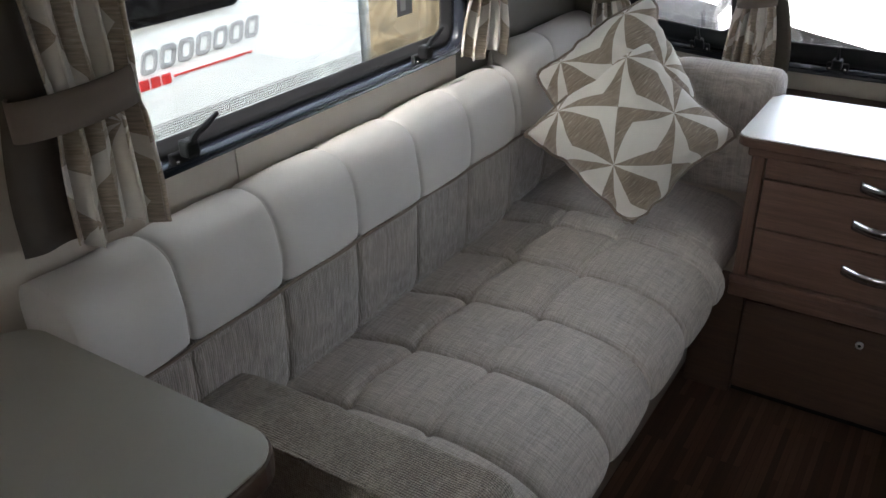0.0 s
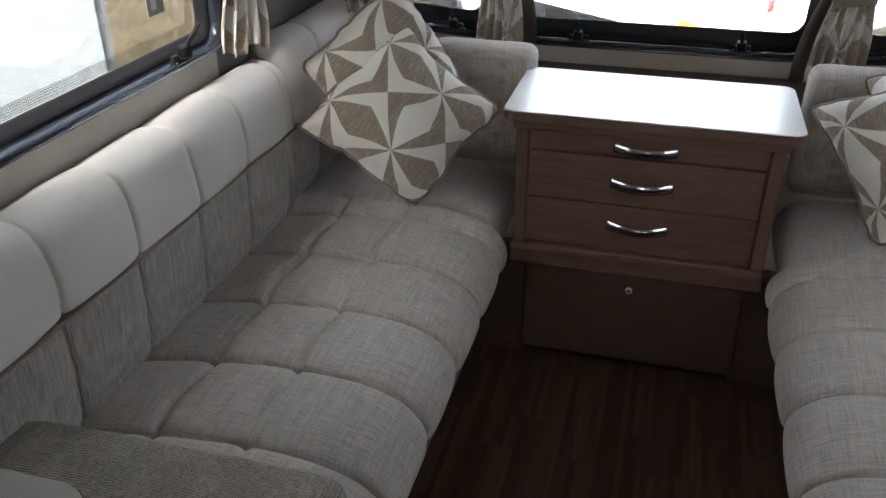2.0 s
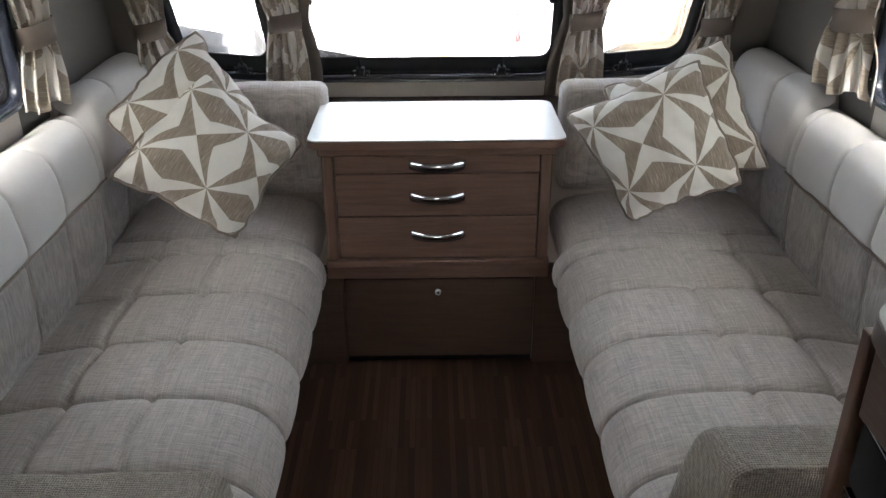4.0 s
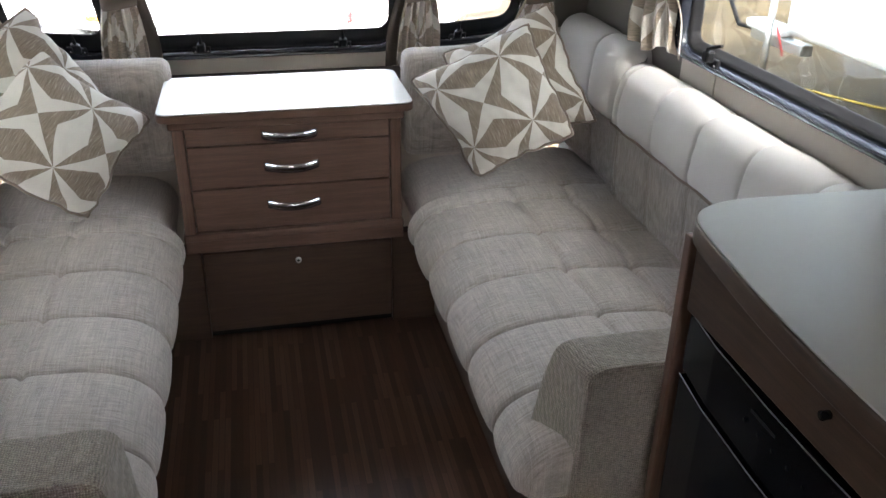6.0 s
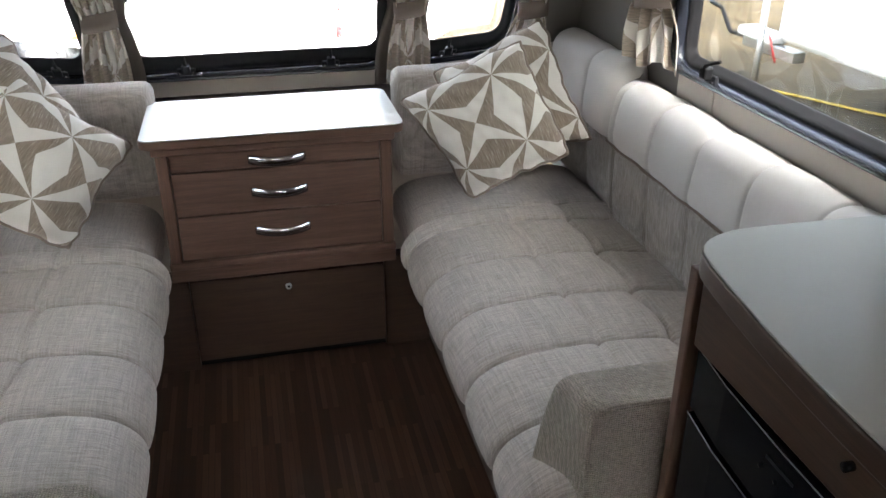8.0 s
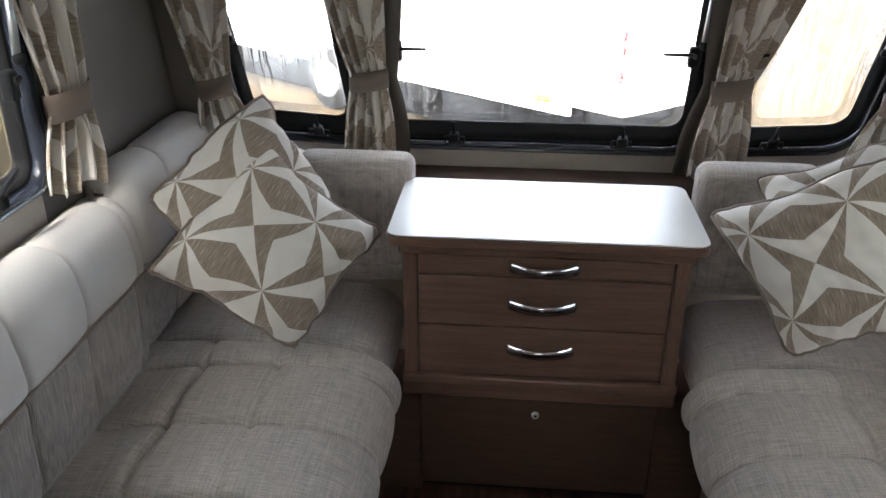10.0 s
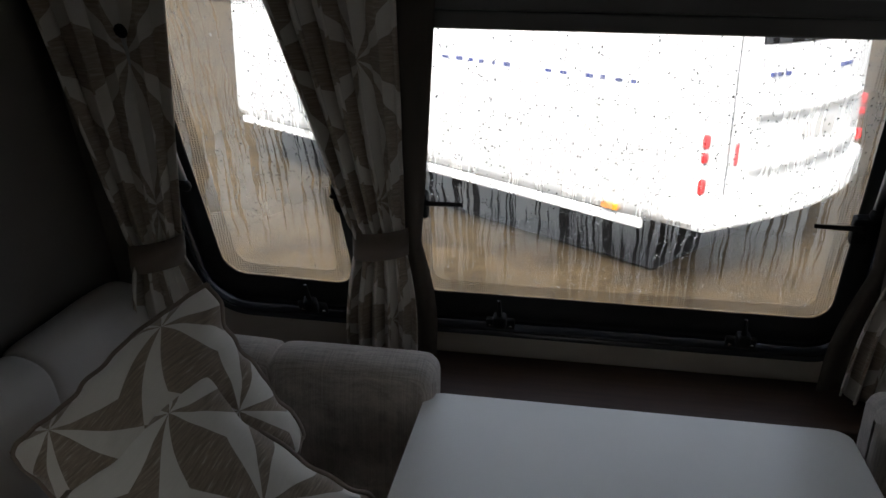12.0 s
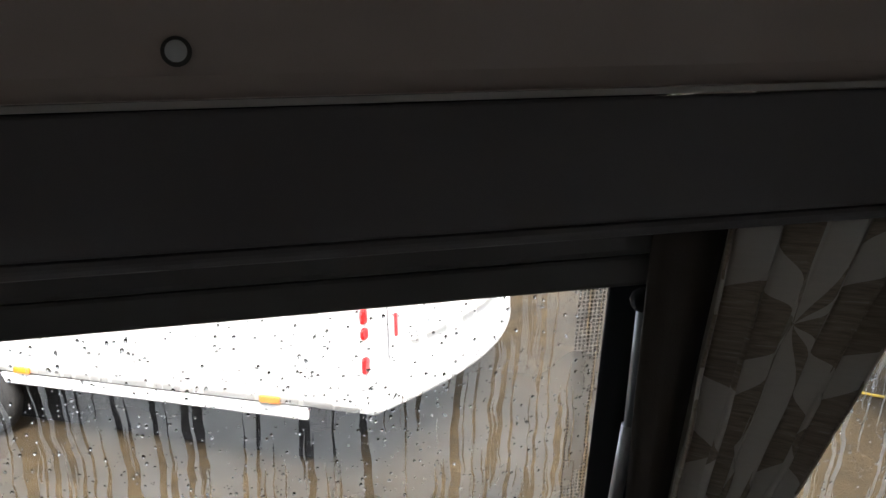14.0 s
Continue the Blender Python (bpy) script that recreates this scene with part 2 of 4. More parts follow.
LAMIN2 = plain("grey_laminate", (0.37, 0.36, 0.32), 0.48, var=0.04, scale=3, fine=900, bstr=0.04)
FLOORM = floor_vinyl()
BLACK = plain("black_window_plastic", (0.011, 0.013, 0.019), 0.2, var=0.2, fine=400, bstr=0.05, spec=0.4)
BLACKM = plain("matt_black_plastic", (0.007, 0.007, 0.008), 0.6, var=0.2, spec=0.2)
GLOSS = plain("black_appliance_glass", (0.004, 0.004, 0.005), 0.25, var=0.1, bstr=0.0, spec=0.1)
CHROME = plain("chrome", (0.42, 0.42, 0.44), 0.2, 1.0, 0.03, bstr=0.0)
STEEL = plain("zinc_steel", (0.45, 0.46, 0.47), 0.4, 1.0, 0.1)
BLIND = plain("blind_cassette", (0.11, 0.105, 0.10), 0.5, var=0.04)
LOCKER = plain("locker_board", (0.56, 0.47, 0.43), 0.45, var=0.05)
PELMET = plain("pelmet_board", (0.15, 0.14, 0.145), 0.5, var=0.06)
CUSH = star_cloth("star_print_cushion", 0.205, (0.66, 0.625, 0.575), (0.275, 0.222, 0.172))
CURT = star_cloth("star_print_curtain", 0.27, (0.66, 0.62, 0.57), (0.36, 0.30, 0.24), (12, 120))
LINING = plain("taupe_lining", (0.065, 0.052, 0.043), 0.85, fine=500, bstr=0.2)
TIE = plain("taupe_velvet_tie", (0.14, 0.11, 0.09), 0.9, fine=500, bstr=0.3)
GLASS = clear_glass("window_acrylic", (0.97, 0.98, 0.98))
# strong tint added to hold down the brightness of the view outside
SIDEGLASS = clear_glass("view_dimming_acrylic", (0.33, 0.355, 0.345))
DROPM = clear_glass("rain_drop_water")
MIST = mist()
DOTSX = dotted("printed_dots_across", 0)
DOTSY = dotted("printed_dots_along", 1)
GROUND = gravel()
WHITE = plain("white_bodywork", (0.80, 0.81, 0.80), 0.3, var=0.03, scale=1.5, fine=300, bstr=0.02)
GREYP = plain("grey_graphic", (0.16, 0.16, 0.17), 0.4)
GREYL = plain("silver_grey_graphic", (0.27, 0.27, 0.28), 0.35)
REDP = plain("red_graphic", (0.45, 0.02, 0.02), 0.4)
BLUEP = plain("blue_graphic", (0.05, 0.07, 0.20), 0.4)
REDL = plain("red_lamp_lens", (0.55, 0.02, 0.02), 0.2)
ORANGE = plain("orange_lamp_lens", (0.85, 0.28, 0.03), 0.25)
RUBBER = plain("tyre_rubber", (0.02, 0.02, 0.02), 0.8)
CABLE = plain("yellow_cable_sheath", (0.62, 0.42, 0.06), 0.5)
LEAF = plain("hedge_leaf", (0.05, 0.065, 0.03), 0.8, var=0.4, scale=2)


# ---- mesh helpers ----
def thing(name, label, category, group="", kind="", at=(0, 0, 0)):
    ob = new(name)
    ob.empty_display_size = 0.1
    ob.location = at
    return tagged(ob, label, category, group, kind)


def part(name, bm, material, parent=None, label="", smooth=True):
    me = bpy.data.meshes.new(name)
    bm.normal_update()
    bm.to_mesh(me)
    bm.free()
    for p in me.polygons:
        p.use_smooth = smooth
    for k in (material if isinstance(material, (list, tuple)) else [material]):
        me.materials.append(k)
    ob = new(name, me)
    if parent is not None:
        ob.parent = parent
        if parent.parent is None:
            ob.matrix_parent_inverse = Matrix.Translation(-parent.location)
    if label:
        ob["label"] = label
    return ob


def box_bm(lo, hi, bev=0.004, seg=2, bm=None):
    own = bm is None
    bm = bmesh.new() if own else bm
    r = bmesh.ops.create_cube(bm, size=1.0)
    lo, hi = Vector(lo), Vector(hi)
    for v in r["verts"]:
        v.co = Vector(((lo[i] + hi[i]) / 2 + v.co[i] * (hi[i] - lo[i]) for i in range(3)))
    if bev:
        es = {e for v in r["verts"] for e in v.link_edges}
        bmesh.ops.bevel(bm, geom=list(es), offset=bev, segments=seg, affect="EDGES", profile=0.5)
    return bm


def box(name, lo, hi, material, parent=None, label="", bev=0.004, seg=2):
    ob = part(name, box_bm(lo, hi, bev, seg), material, parent, label, smooth=False)
    return ob


def rrect(x0, y0, x1, y1, r, seg=6):
    """Points of a rounded rectangle, anticlockwise."""
    pts = []
    for cx, cy, a0 in ((x1 - r, y0 + r, -90), (x1 - r, y1 - r, 0), (x0 + r, y1 - r, 90), (x0 + r, y0 + r, 180)):
        for i in range(seg + 1):
            a = radians(a0 + 90 * i / seg)
            pts.append((cx + r * math.cos(a), cy + r * math.sin(a)))
    return pts


def ring_bm(outer, inner, prof):
    """A closed frame between two outlines; prof holds (share from outer to inner, height) round its section."""
    bm = bmesh.new()
    rows = []
    for f, z in prof:
        rows.append([bm.verts.new((o[0] + (i[0] - o[0]) * f, o[1] + (i[1] - o[1]) * f, z)) for o, i in zip(outer, inner)])
    k, m = len(outer), len(rows)
    for a in range(m):
        for b in range(k):
            bm.faces.new((rows[a][b], rows[a][(b + 1) % k], rows[(a + 1) % m][(b + 1) % k], rows[(a + 1) % m][b]))
    bmesh.ops.recalc_face_normals(bm, faces=bm.faces)
    return bm


def slab_bm(pts, z0, z1, bev=0.003):
    bm = bmesh.new()
    f = bm.faces.new([bm.verts.new((x, y, z0)) for x, y in pts])
    r = bmesh.ops.extrude_face_region(bm, geom=[f])
    for v in r["geom"]:
        if isinstance(v, bmesh.types.BMVert):
            v.co.z = z1
    bmesh.ops.recalc_face_normals(bm, faces=bm.faces)
    if bev:
        es = [e for e in bm.edges if abs(e.verts[0].co.z - e.verts[1].co.z) < 1e-6]
        bmesh.ops.bevel(bm, geom=es, offset=bev, segments=2, affect="EDGES", profile=0.5)
    return bm


def tube_bm(path, r, seg=8, bm=None):
    bm = bmesh.new() if bm is None else bm
    pts = [Vector(p) for p in path]
    rings = []
    for i, p in enumerate(pts):
        d = (pts[min(i + 1, len(pts) - 1)] - pts[max(i - 1, 0)]).normalized()
        u = d.orthogonal().normalized() if i == 0 else (u - d * u.dot(d)).normalized()
        w = d.cross(u)
        rr = r[i] if isinstance(r, (list, tuple)) else r
        rings.append([bm.verts.new(p + (u * math.cos(a) + w * math.sin(a)) * rr) for a in (2 * math.pi * k / seg for k in range(seg))])
    for a, b in zip(rings, rings[1:]):
        for k in range(seg):
            bm.faces.new((a[k], a[(k + 1) % seg], b[(k + 1) % seg], b[k]))
    bm.faces.new(rings[0][::-1])
    bm.faces.new(rings[-1])
    return bm


def resample(pts, step, closed=True):
    P = [Vector((*p, 0)) for p in pts]
    # smooth corners with two rounds of corner cutting
    for _ in range(2):
        Q = []
        k = len(P)
        for i in range(k if closed else k - 1):
            a, b = P[i], P[(i + 1) % k]
            Q += [a * 0.75 + b * 0.25, a * 0.25 + b * 0.75]
        P = Q
    out, k = [], len(P)
    for i in range(k):
        a, b = P[i], P[(i + 1) % k]
        m = max(1, int(round((b - a).length / step)))
        out += [a.lerp(b, j / m) for j in range(m)]
    return [(p.x, p.y) for p in out]


def pad_bm(profile, y0, y1, seams, long_seams=(), sign=1, base=0.0, step=0.012, groove=0.010, puff=0.008, end=0.035, wrinkle=0.002, live=None, lines=None, line_z=0.36, skew=False):
    """A stuffed pad: a section (reach, height) carried along y, puffed between sewn seams and rounded at both ends.
    reach runs from the back plane at x = base towards the aisle; sign is -1 on the side where the aisle lies at lower x."""
    P = resample(profile, step)
    cx, cz = sum(p[0] for p in P) / len(P), sum(p[1] for p in P) / len(P)
    ys, y = [], y0
    n = max(8, int((y1 - y0) / 0.02))
    ys = [y0 + (y1 - y0) * i / n for i in range(n + 1)]
    ys += [y0 + end * k for k in (0.04, 0.15, 0.3, 0.5, 0.75)] + [y1 - end * k for k in (0.04, 0.15, 0.3, 0.5, 0.75)]
    near = [q + d for q in seams if y0 + 0.02 < q < y1 - 0.02 for d in (-0.016, -0.010, -0.006, -0.003, 0.0, 0.003, 0.006, 0.010, 0.016)]
    ys = sorted([y for y in ys if all(abs(y - q) > 0.018 for q in seams)] + near)
    k = len(P)
    nor = []
    for i in range(k):
        a, b = P[i - 1], P[(i + 1) % k]
        d = Vector((b[0] - a[0], b[1] - a[1])).normalized()
        nor.append((d.y, -d.x))
    area = sum(P[i - 1][0] * P[i][1] - P[i][0] * P[i - 1][1] for i in range(k))
    fl = 1 if area > 0 else -1
    bm = bmesh.new()
    rows = []
    cuts = [y0] + sorted(s for s in seams if y0 < s < y1) + [y1]
    for y in ys:
        e = min(y - y0, y1 - y)
        inset = end * (1 - math.sqrt(max(0, 1 - (1 - min(1, e / end)) ** 2))) if e < end else 0
        row = []
        for i, (px, pz) in enumerate(P):
            lv = 1.0 if live is None else live(px, pz)
            g = 0.0
            for s in seams:
                g = max(g, 0.8 * math.exp(-((y - s) / 0.0042) ** 2) + 0.3 * math.exp(-((y - s) / 0.016) ** 2))
            lg = 0.0
            for s, depth in long_seams:
                wob = 0.006 * math.sin(y * 2 * math.pi / 0.217)
                lg = max(lg, depth * (0.8 * math.exp(-((px - s - wob) / 0.0055) ** 2) + 0.3 * math.exp(-((px - s - wob) / 0.018) ** 2)) if pz > cz else 0)
            seg = [(a, b) for a, b in zip(cuts, cuts[1:]) if a - 1e-6 <= y <= b + 1e-6][0]
            u = (y - seg[0]) / max(1e-6, seg[1] - seg[0])
            dome = max(0.0, math.sin(math.pi * min(1, max(0, u)))) ** 0.4
            pinch = 0
            for s, depth in long_seams:
                if pz > cz:
                    pinch = max(pinch, depth * math.exp(-((px - s) / 0.015) ** 2) * min(1, g))
            w = wrinkle * (noise.noise(Vector((px * 9, y * 9, pz * 9))) + 0.6 * noise.noise(Vector((px * 25, y * 14, pz * 25 + 3))))
            off = lv * (puff * dome - groove * min(1.1, g) - groove * 0.8 * lg - 0.006 * pinch) + w
            nx, nz = nor[i][0] * fl, nor[i][1] * fl
            dx, dz = px + nx * (off - inset), pz + nz * (off - inset)
            # seams run askew: back near the wall, forward over the middle, where they arch
            sk = 0.0
            if skew:
                sk = -0.030 * max(0.0, 1 - max(0.0, px) / 0.13) + 0.016 * min(1.0, max(0.0, (px - 0.13) / 0.17))
                sk *= min(1.0, e / 0.10)
            row.append(bm.verts.new((base + sign * dx, y + sk, dz)))
        rows.append(row)
        if lines is not None and y0 + 0.02 < y < y1 - 0.02 and any(abs(y - q) < 1e-9 for q in seams):
            keep = [row[i].co.copy() for i in range(k) if P[i][1] > line_z and (fl * nor[i][0] > 0.15 or fl * nor[i][1] > 0.15)]
            keep.sort(key=lambda c: (sign * (c.x - base) - c.z))
            lines.append(keep[::2])
    for a, b in zip(rows, rows[1:]):
        for i in range(k):
            bm.faces.new((a[i], a[(i + 1) % k], b[(i + 1) % k], b[i]))
    caps = [bm.faces.new(rows[0]), bm.faces.new(rows[-1])]
    bmesh.ops.recalc_face_normals(bm, faces=bm.faces)
    bmesh.ops.inset_individual(bm, faces=caps, thickness=0.006)
    return bm


# ---- shell of the caravan ----
XL, XR = -1.005, 1.065
YB, YF = -3.8, 0.98
ZC = 1.96
box("floor", (XL - 0.05, YB, -0.04), (XR + 0.05, 0.80, 0.0), FLOORM, bev=0)
tagged(bpy.data.objects["floor"], "dark brown narrow-strip wood-look vinyl floor", "floor", kind="structure")
tagged(box("ceiling", (XL - 0.05, YB, ZC), (XR + 0.05, YF, ZC + 0.04), CEIL, bev=0), "pale smooth caravan ceiling board", "ceiling", kind="structure")
# unseen rear wall; the opening is added to let fill light in from behind
wb = thing("wall_back", "plain beige unseen rear wall with an added opening for fill light", "wall", kind="structure")
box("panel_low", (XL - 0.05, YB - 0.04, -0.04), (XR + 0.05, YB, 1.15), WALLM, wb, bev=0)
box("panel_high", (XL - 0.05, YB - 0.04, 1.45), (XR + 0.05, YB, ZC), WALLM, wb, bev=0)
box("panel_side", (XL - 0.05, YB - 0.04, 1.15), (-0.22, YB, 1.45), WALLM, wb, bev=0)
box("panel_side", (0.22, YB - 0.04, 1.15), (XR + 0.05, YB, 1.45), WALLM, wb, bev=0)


def side_wall(name, x, out, wy0, wy1, wz0, wz1):
    w = thing(name, "beige vinyl-clad caravan side wall with a wide window opening", "wall", kind="structure")
    xo = x + out * 0.035
    a, b = min(x, xo), max(x, xo)
    box("panel_low", (a, YB, -0.04), (b, wy1, wz0), WALLM, w, bev=0)
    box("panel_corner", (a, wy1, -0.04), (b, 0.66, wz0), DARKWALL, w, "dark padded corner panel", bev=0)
    box("panel_high", (a, YB, wz1), (b, YF, ZC), WALLM, w, bev=0)
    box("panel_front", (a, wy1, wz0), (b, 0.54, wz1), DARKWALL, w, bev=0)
    box("panel_rear", (a, YB, wz0), (b, wy0, wz1), WALLM, w, bev=0)
    return w


LW = (-1.34, -0.205, 0.955, 1.585)
RW = (-1.34, -0.225, 0.955, 1.585)
side_wall("wall_left", XL, -1, *LW)
side_wall("wall_right", XR, 1, *RW)

# local frame of the sloping front wall: u across, v up the slope, w towards the room
SLOPE = math.atan2(0.25, 1.0)
TILT = Matrix.Rotation(radians(90) + SLOPE, 4, "X")
FRONT = Matrix.Translation((0.0, 0.677, 0.80)) @ TILT


def flank(side):
    """Plane of a front side pane: it swings back towards the room and its foot rises outwards."""
    return Matrix.Translation((side * 0.488, 0.677, 0.80)) @ Matrix.Rotation(radians(-16 * side), 4, "Z") @ TILT @ Matrix(((1, side * 0.17, 0, 0), (side * 0.16, 1, 0, 0), (0, 0, 1, 0), (0, 0, 0, 1)))


def front_box(name, lo, hi, material, parent, m=None, bev=0.0, label=""):
    ob = box(name, lo, hi, material, parent, label, bev)
    ob.data.transform(FRONT if m is None else m)
    return ob


wf = thing("wall_front", "beige sloping caravan front wall with three window openings", "wall", kind="structure")
front_box("panel_low", (-0.49, -0.42, -0.04), (0.49, -0.025, -0.005), WALLM, wf)
for a, b in ((-0.52, -0.487), (0.460, 0.52)):
    front_box("pillar", (a, -0.025, -0.044), (b, 0.80, -0.014), WALLM, wf)
front_box("panel_high", (-0.75, 0.80, -0.04), (0.75, 1.30, -0.005), WALLM, wf)
for side in (-1, 1):
    fm = flank(side)
    a, b = sorted((side * 0.0, side * 0.60))
    front_box("panel_low", (a, -0.42, -0.042), (b, -0.025, -0.006), WALLM, wf, fm)
    a, b = sorted((side * 0.374, side * 0.62))
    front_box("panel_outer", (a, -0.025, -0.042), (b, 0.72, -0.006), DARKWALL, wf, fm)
    wedge = [(side * 0.006, -0.04), (side * 0.006, 0.74), (side * -0.125, 0.74)]
    pil = part("pillar", slab_bm(wedge, -0.043, -0.007, 0), WALLM, wf, smooth=False)
    pil.data.transform(fm)
    a, b = sorted((side * 0.50, side * 1.0))
    box("panel_head", (a, 0.43, 1.475), (b, 0.46, 1.60), WALLM, wf, bev=0)
box("panel_foot", (XL, 0.775, -0.04), (XR, 0.80, 0.46), WALLM, wf, bev=0)


# ---- windows ----
def make_window(name, m, u0, u1, v0, v1, label, latches, levers, struts, misty, drops, rim=0.05, r=0.06, g=0.045, dotty=True):
    """A framed acrylic caravan window in the plane of m; u0..v1 is its outer outline."""
    w = tagged(new(name), label, "window", kind="structure")
    side = rim + g * 0.4
    outer, mid, inner = rrect(u0, v0, u1, v1, r, 8), rrect(u0 + rim * 0.55, v0 + rim * 0.55, u1 - rim * 0.55, v1 - rim * 0.55, r * 0.8, 8), rrect(u0 + side, v0 + rim + g, u1 - side, v1 - rim - g, r * 0.45, 8)
    bm = ring_bm(outer, mid, [(0, -0.02), (0, 0.008), (0.08, 0.018), (0.22, 0.026), (0.38, 0.029), (0.5, 0.019), (0.58, 0.019), (0.68, 0.025), (0.85, 0.022), (1, 0.008), (1, -0.02)])
    parts = [part("frame", bm, BLACK, w, "glossy black plastic outer frame")]
    bm = ring_bm(rrect(u0 + rim * 0.5, v0 + rim * 0.5, u1 - rim * 0.5, v1 - rim * 0.5, r * 0.8, 8), inner, [(0, -0.016), (0, -0.002), (0.45, -0.004), (0.6, -0.012), (0.9, -0.022), (1, -0.026), (1, -0.0295)])
    parts.append(part("inner_frame", bm, BLACKM, w, "matt black inner rim"))
    bm = slab_bm(rrect(u0 + rim * 0.7, v0 + rim * 0.7, u1 - rim * 0.7, v1 - rim * 0.7, r * 0.7, 6), -0.036, -0.030, 0)
    pane = part("pane", bm, GLASS if misty else SIDEGLASS, w, "clear acrylic pane wet with rain" if misty else "acrylic pane with a tint added to dim the view outside", smooth=False)
    pane.visible_shadow = False
    parts.append(pane)
    if misty:
        bm = bmesh.new()
        bm.faces.new([bm.verts.new((x, y, -0.0285)) for x, y in inner])
        film = part("condensation", bm, MIST, w, "milky condensation film with runnels")
        film["kind"] = "stuff"
        film.visible_shadow = False
        parts.append(film)
    if dotty:
        bw = 0.030
        bm = ring_bm(inner, rrect(u0 + side + bw, v0 + rim + g + bw * 0.8, u1 - side - bw, v1 - rim - g - bw, r * 0.3, 8), [(0, -0.0370), (0, -0.0372), (1, -0.0372), (1, -0.0370)])
        dots = part("dotted_border", bm, DOTSX if misty else DOTSY, w, "fine black printed dots round the pane", smooth=False)
        dots.visible_shadow = False
        parts.append(dots)
    if drops:
        rng = random.Random(hash_of(name))
        vs, fs = [], []
        iu0, iu1, iv0, iv1 = u0 + side, u1 - side, v0 + rim + g, v1 - rim - g
        for _ in range(drops):
            cx, cy = rng.uniform(iu0, iu1), rng.uniform(iv0, iv1)
            rad = 0.0007 + 0.0014 * rng.random() ** 2.4
            el = rng.uniform(1.0, 1.5)
            b0 = len(vs)
            for rr, hh in ((1.0, 0.0), (0.78, 0.42)):
                for k in range(6):
                    a = k * math.pi / 3
                    vs.append((cx + rad * rr * math.cos(a), cy + rad * rr * el * math.sin(a), -0.0270 + rad * hh))
            vs.append((cx, cy - 0.1 * rad, -0.0270 + rad * 0.66))
            for k in range(6):
                j = (k + 1) % 6
                fs.append((b0 + k, b0 + j, b0 + 6 + j, b0 + 6 + k))
                fs.append((b0 + 6 + k, b0 + 6 + j, b0 + 12))
            fs.append(tuple(b0 + k for k in range(5, -1, -1)))
        me = bpy.data.meshes.new("rain_drops")
        me.from_pydata(vs, [], fs)
        for p in me.polygons:
            p.use_smooth = True
        me.materials.append(DROPM)
        d = new("rain_drops", me)
        d.parent = w
        d["kind"] = "stuff"
        d["label"] = "beads of rain water"
        d.visible_shadow = False
        parts.append(d)
    for lu in latches:
        y = v0 + rim * 0.75
        bm = box_bm((lu - 0.03, y - 0.014, 0.010), (lu + 0.03, y + 0.010, 0.022), 0.004)
        box_bm((lu - 0.014, y + 0.0, 0.018), (lu + 0.014, y + 0.030, 0.044), 0.006, bm=bm)
        if misty:
            tube_bm([(lu, y + 0.026, 0.032), (lu - 0.001, y + 0.045, 0.034), (lu - 0.002, y + 0.066, 0.031)], [0.006, 0.005, 0.004], 6, bm)
        else:
            tube_bm([(lu, y + 0.022, 0.036), (lu + 0.012, y + 0.038, 0.04), (lu + 0.035, y + 0.046, 0.04), (lu + 0.065, y + 0.056, 0.036)], [0.007, 0.006, 0.0055, 0.004], 6, bm)
        latch = part("latch", bm, BLACKM, w, "black window latch", smooth=False)
        parts.append(latch)
        for du in (-0.021, 0.021):
            bm = tube_bm([(lu + du, y - 0.006, 0.021), (lu + du, y - 0.006, 0.0238)], 0.0042, 8)
            sc = part("screw", bm, CHROME, latch)
            parts.append(sc)
    for lu, lv, d in levers:
        bm = box_bm((lu - 0.016, lv - 0.028, 0.006), (lu + 0.016, lv + 0.028, 0.03), 0.006)
        tube_bm([(lu, lv + 0.006, 0.03), (lu + d * 0.012, lv + 0.016, 0.042), (lu + d * 0.035, lv + 0.018, 0.045), (lu + d * 0.085, lv + 0.016, 0.04)], [0.007, 0.006, 0.005, 0.004], 6, bm)
        parts.append(part("lever_catch", bm, BLACKM, w, "black turning lever catch", smooth=False))
    for su, s0, s1 in struts:
        bm = tube_bm([(su, s0, 0.02), (su, (s0 + s1) / 2, 0.03)], 0.008, 8)
        tube_bm([(su, (s0 + s1) / 2, 0.03), (su, s1, 0.024)], 0.0055, 8, bm)
        st = part("stay", bm, STEEL, w, "grey telescopic window stay")
        parts.append(st)
        for sv in (s0, s1):
            bm = bmesh.new()
            bmesh.ops.create_icosphere(bm, subdivisions=2, radius=0.013, matrix=Matrix.Translation((su, sv, 0.024)))
            kb = part("pivot", bm, BLACKM, st)
            parts.append(kb)
    for p in parts:
        p.data.transform(m)
    return w


def hash_of(text):
    return sum(ord(c) * (i + 1) for i, c in enumerate(text))


WET = "black-framed sloping front window, panes wet with rain"
make_window("window_1", FRONT, -0.485, 0.458, -0.038, 0.82, "wide " + WET, (-0.248, 0.232), ((-0.405, 0.275, 1), (0.392, 0.275, -1)), ((0.410, 0.31, 0.60), (-0.425, 0.31, 0.60)), True, 5200, r=0.095, g=0.024)
make_window("window_2", flank(-1), -0.387, -0.004, -0.038, 0.72, "narrow " + WET, (-0.16,), ((-0.048, 0.275, -0.2),), ((-0.352, 0.27, 0.56), (-0.336, 0.27, 0.50)), True, 2000, r=0.095, g=0.024)
make_window("window_3", flank(1), 0.004, 0.387, -0.038, 0.72, "narrow " + WET, (0.16,), ((0.048, 0.275, 0.2),), ((0.352, 0.27, 0.56), (0.336, 0.27, 0.50)), True, 2000, r=0.095, g=0.024)
LEFTM = Matrix(((0, 0, 1, XL), (1, 0, 0, 0), (0, 1, 0, 0), (0, 0, 0, 1)))
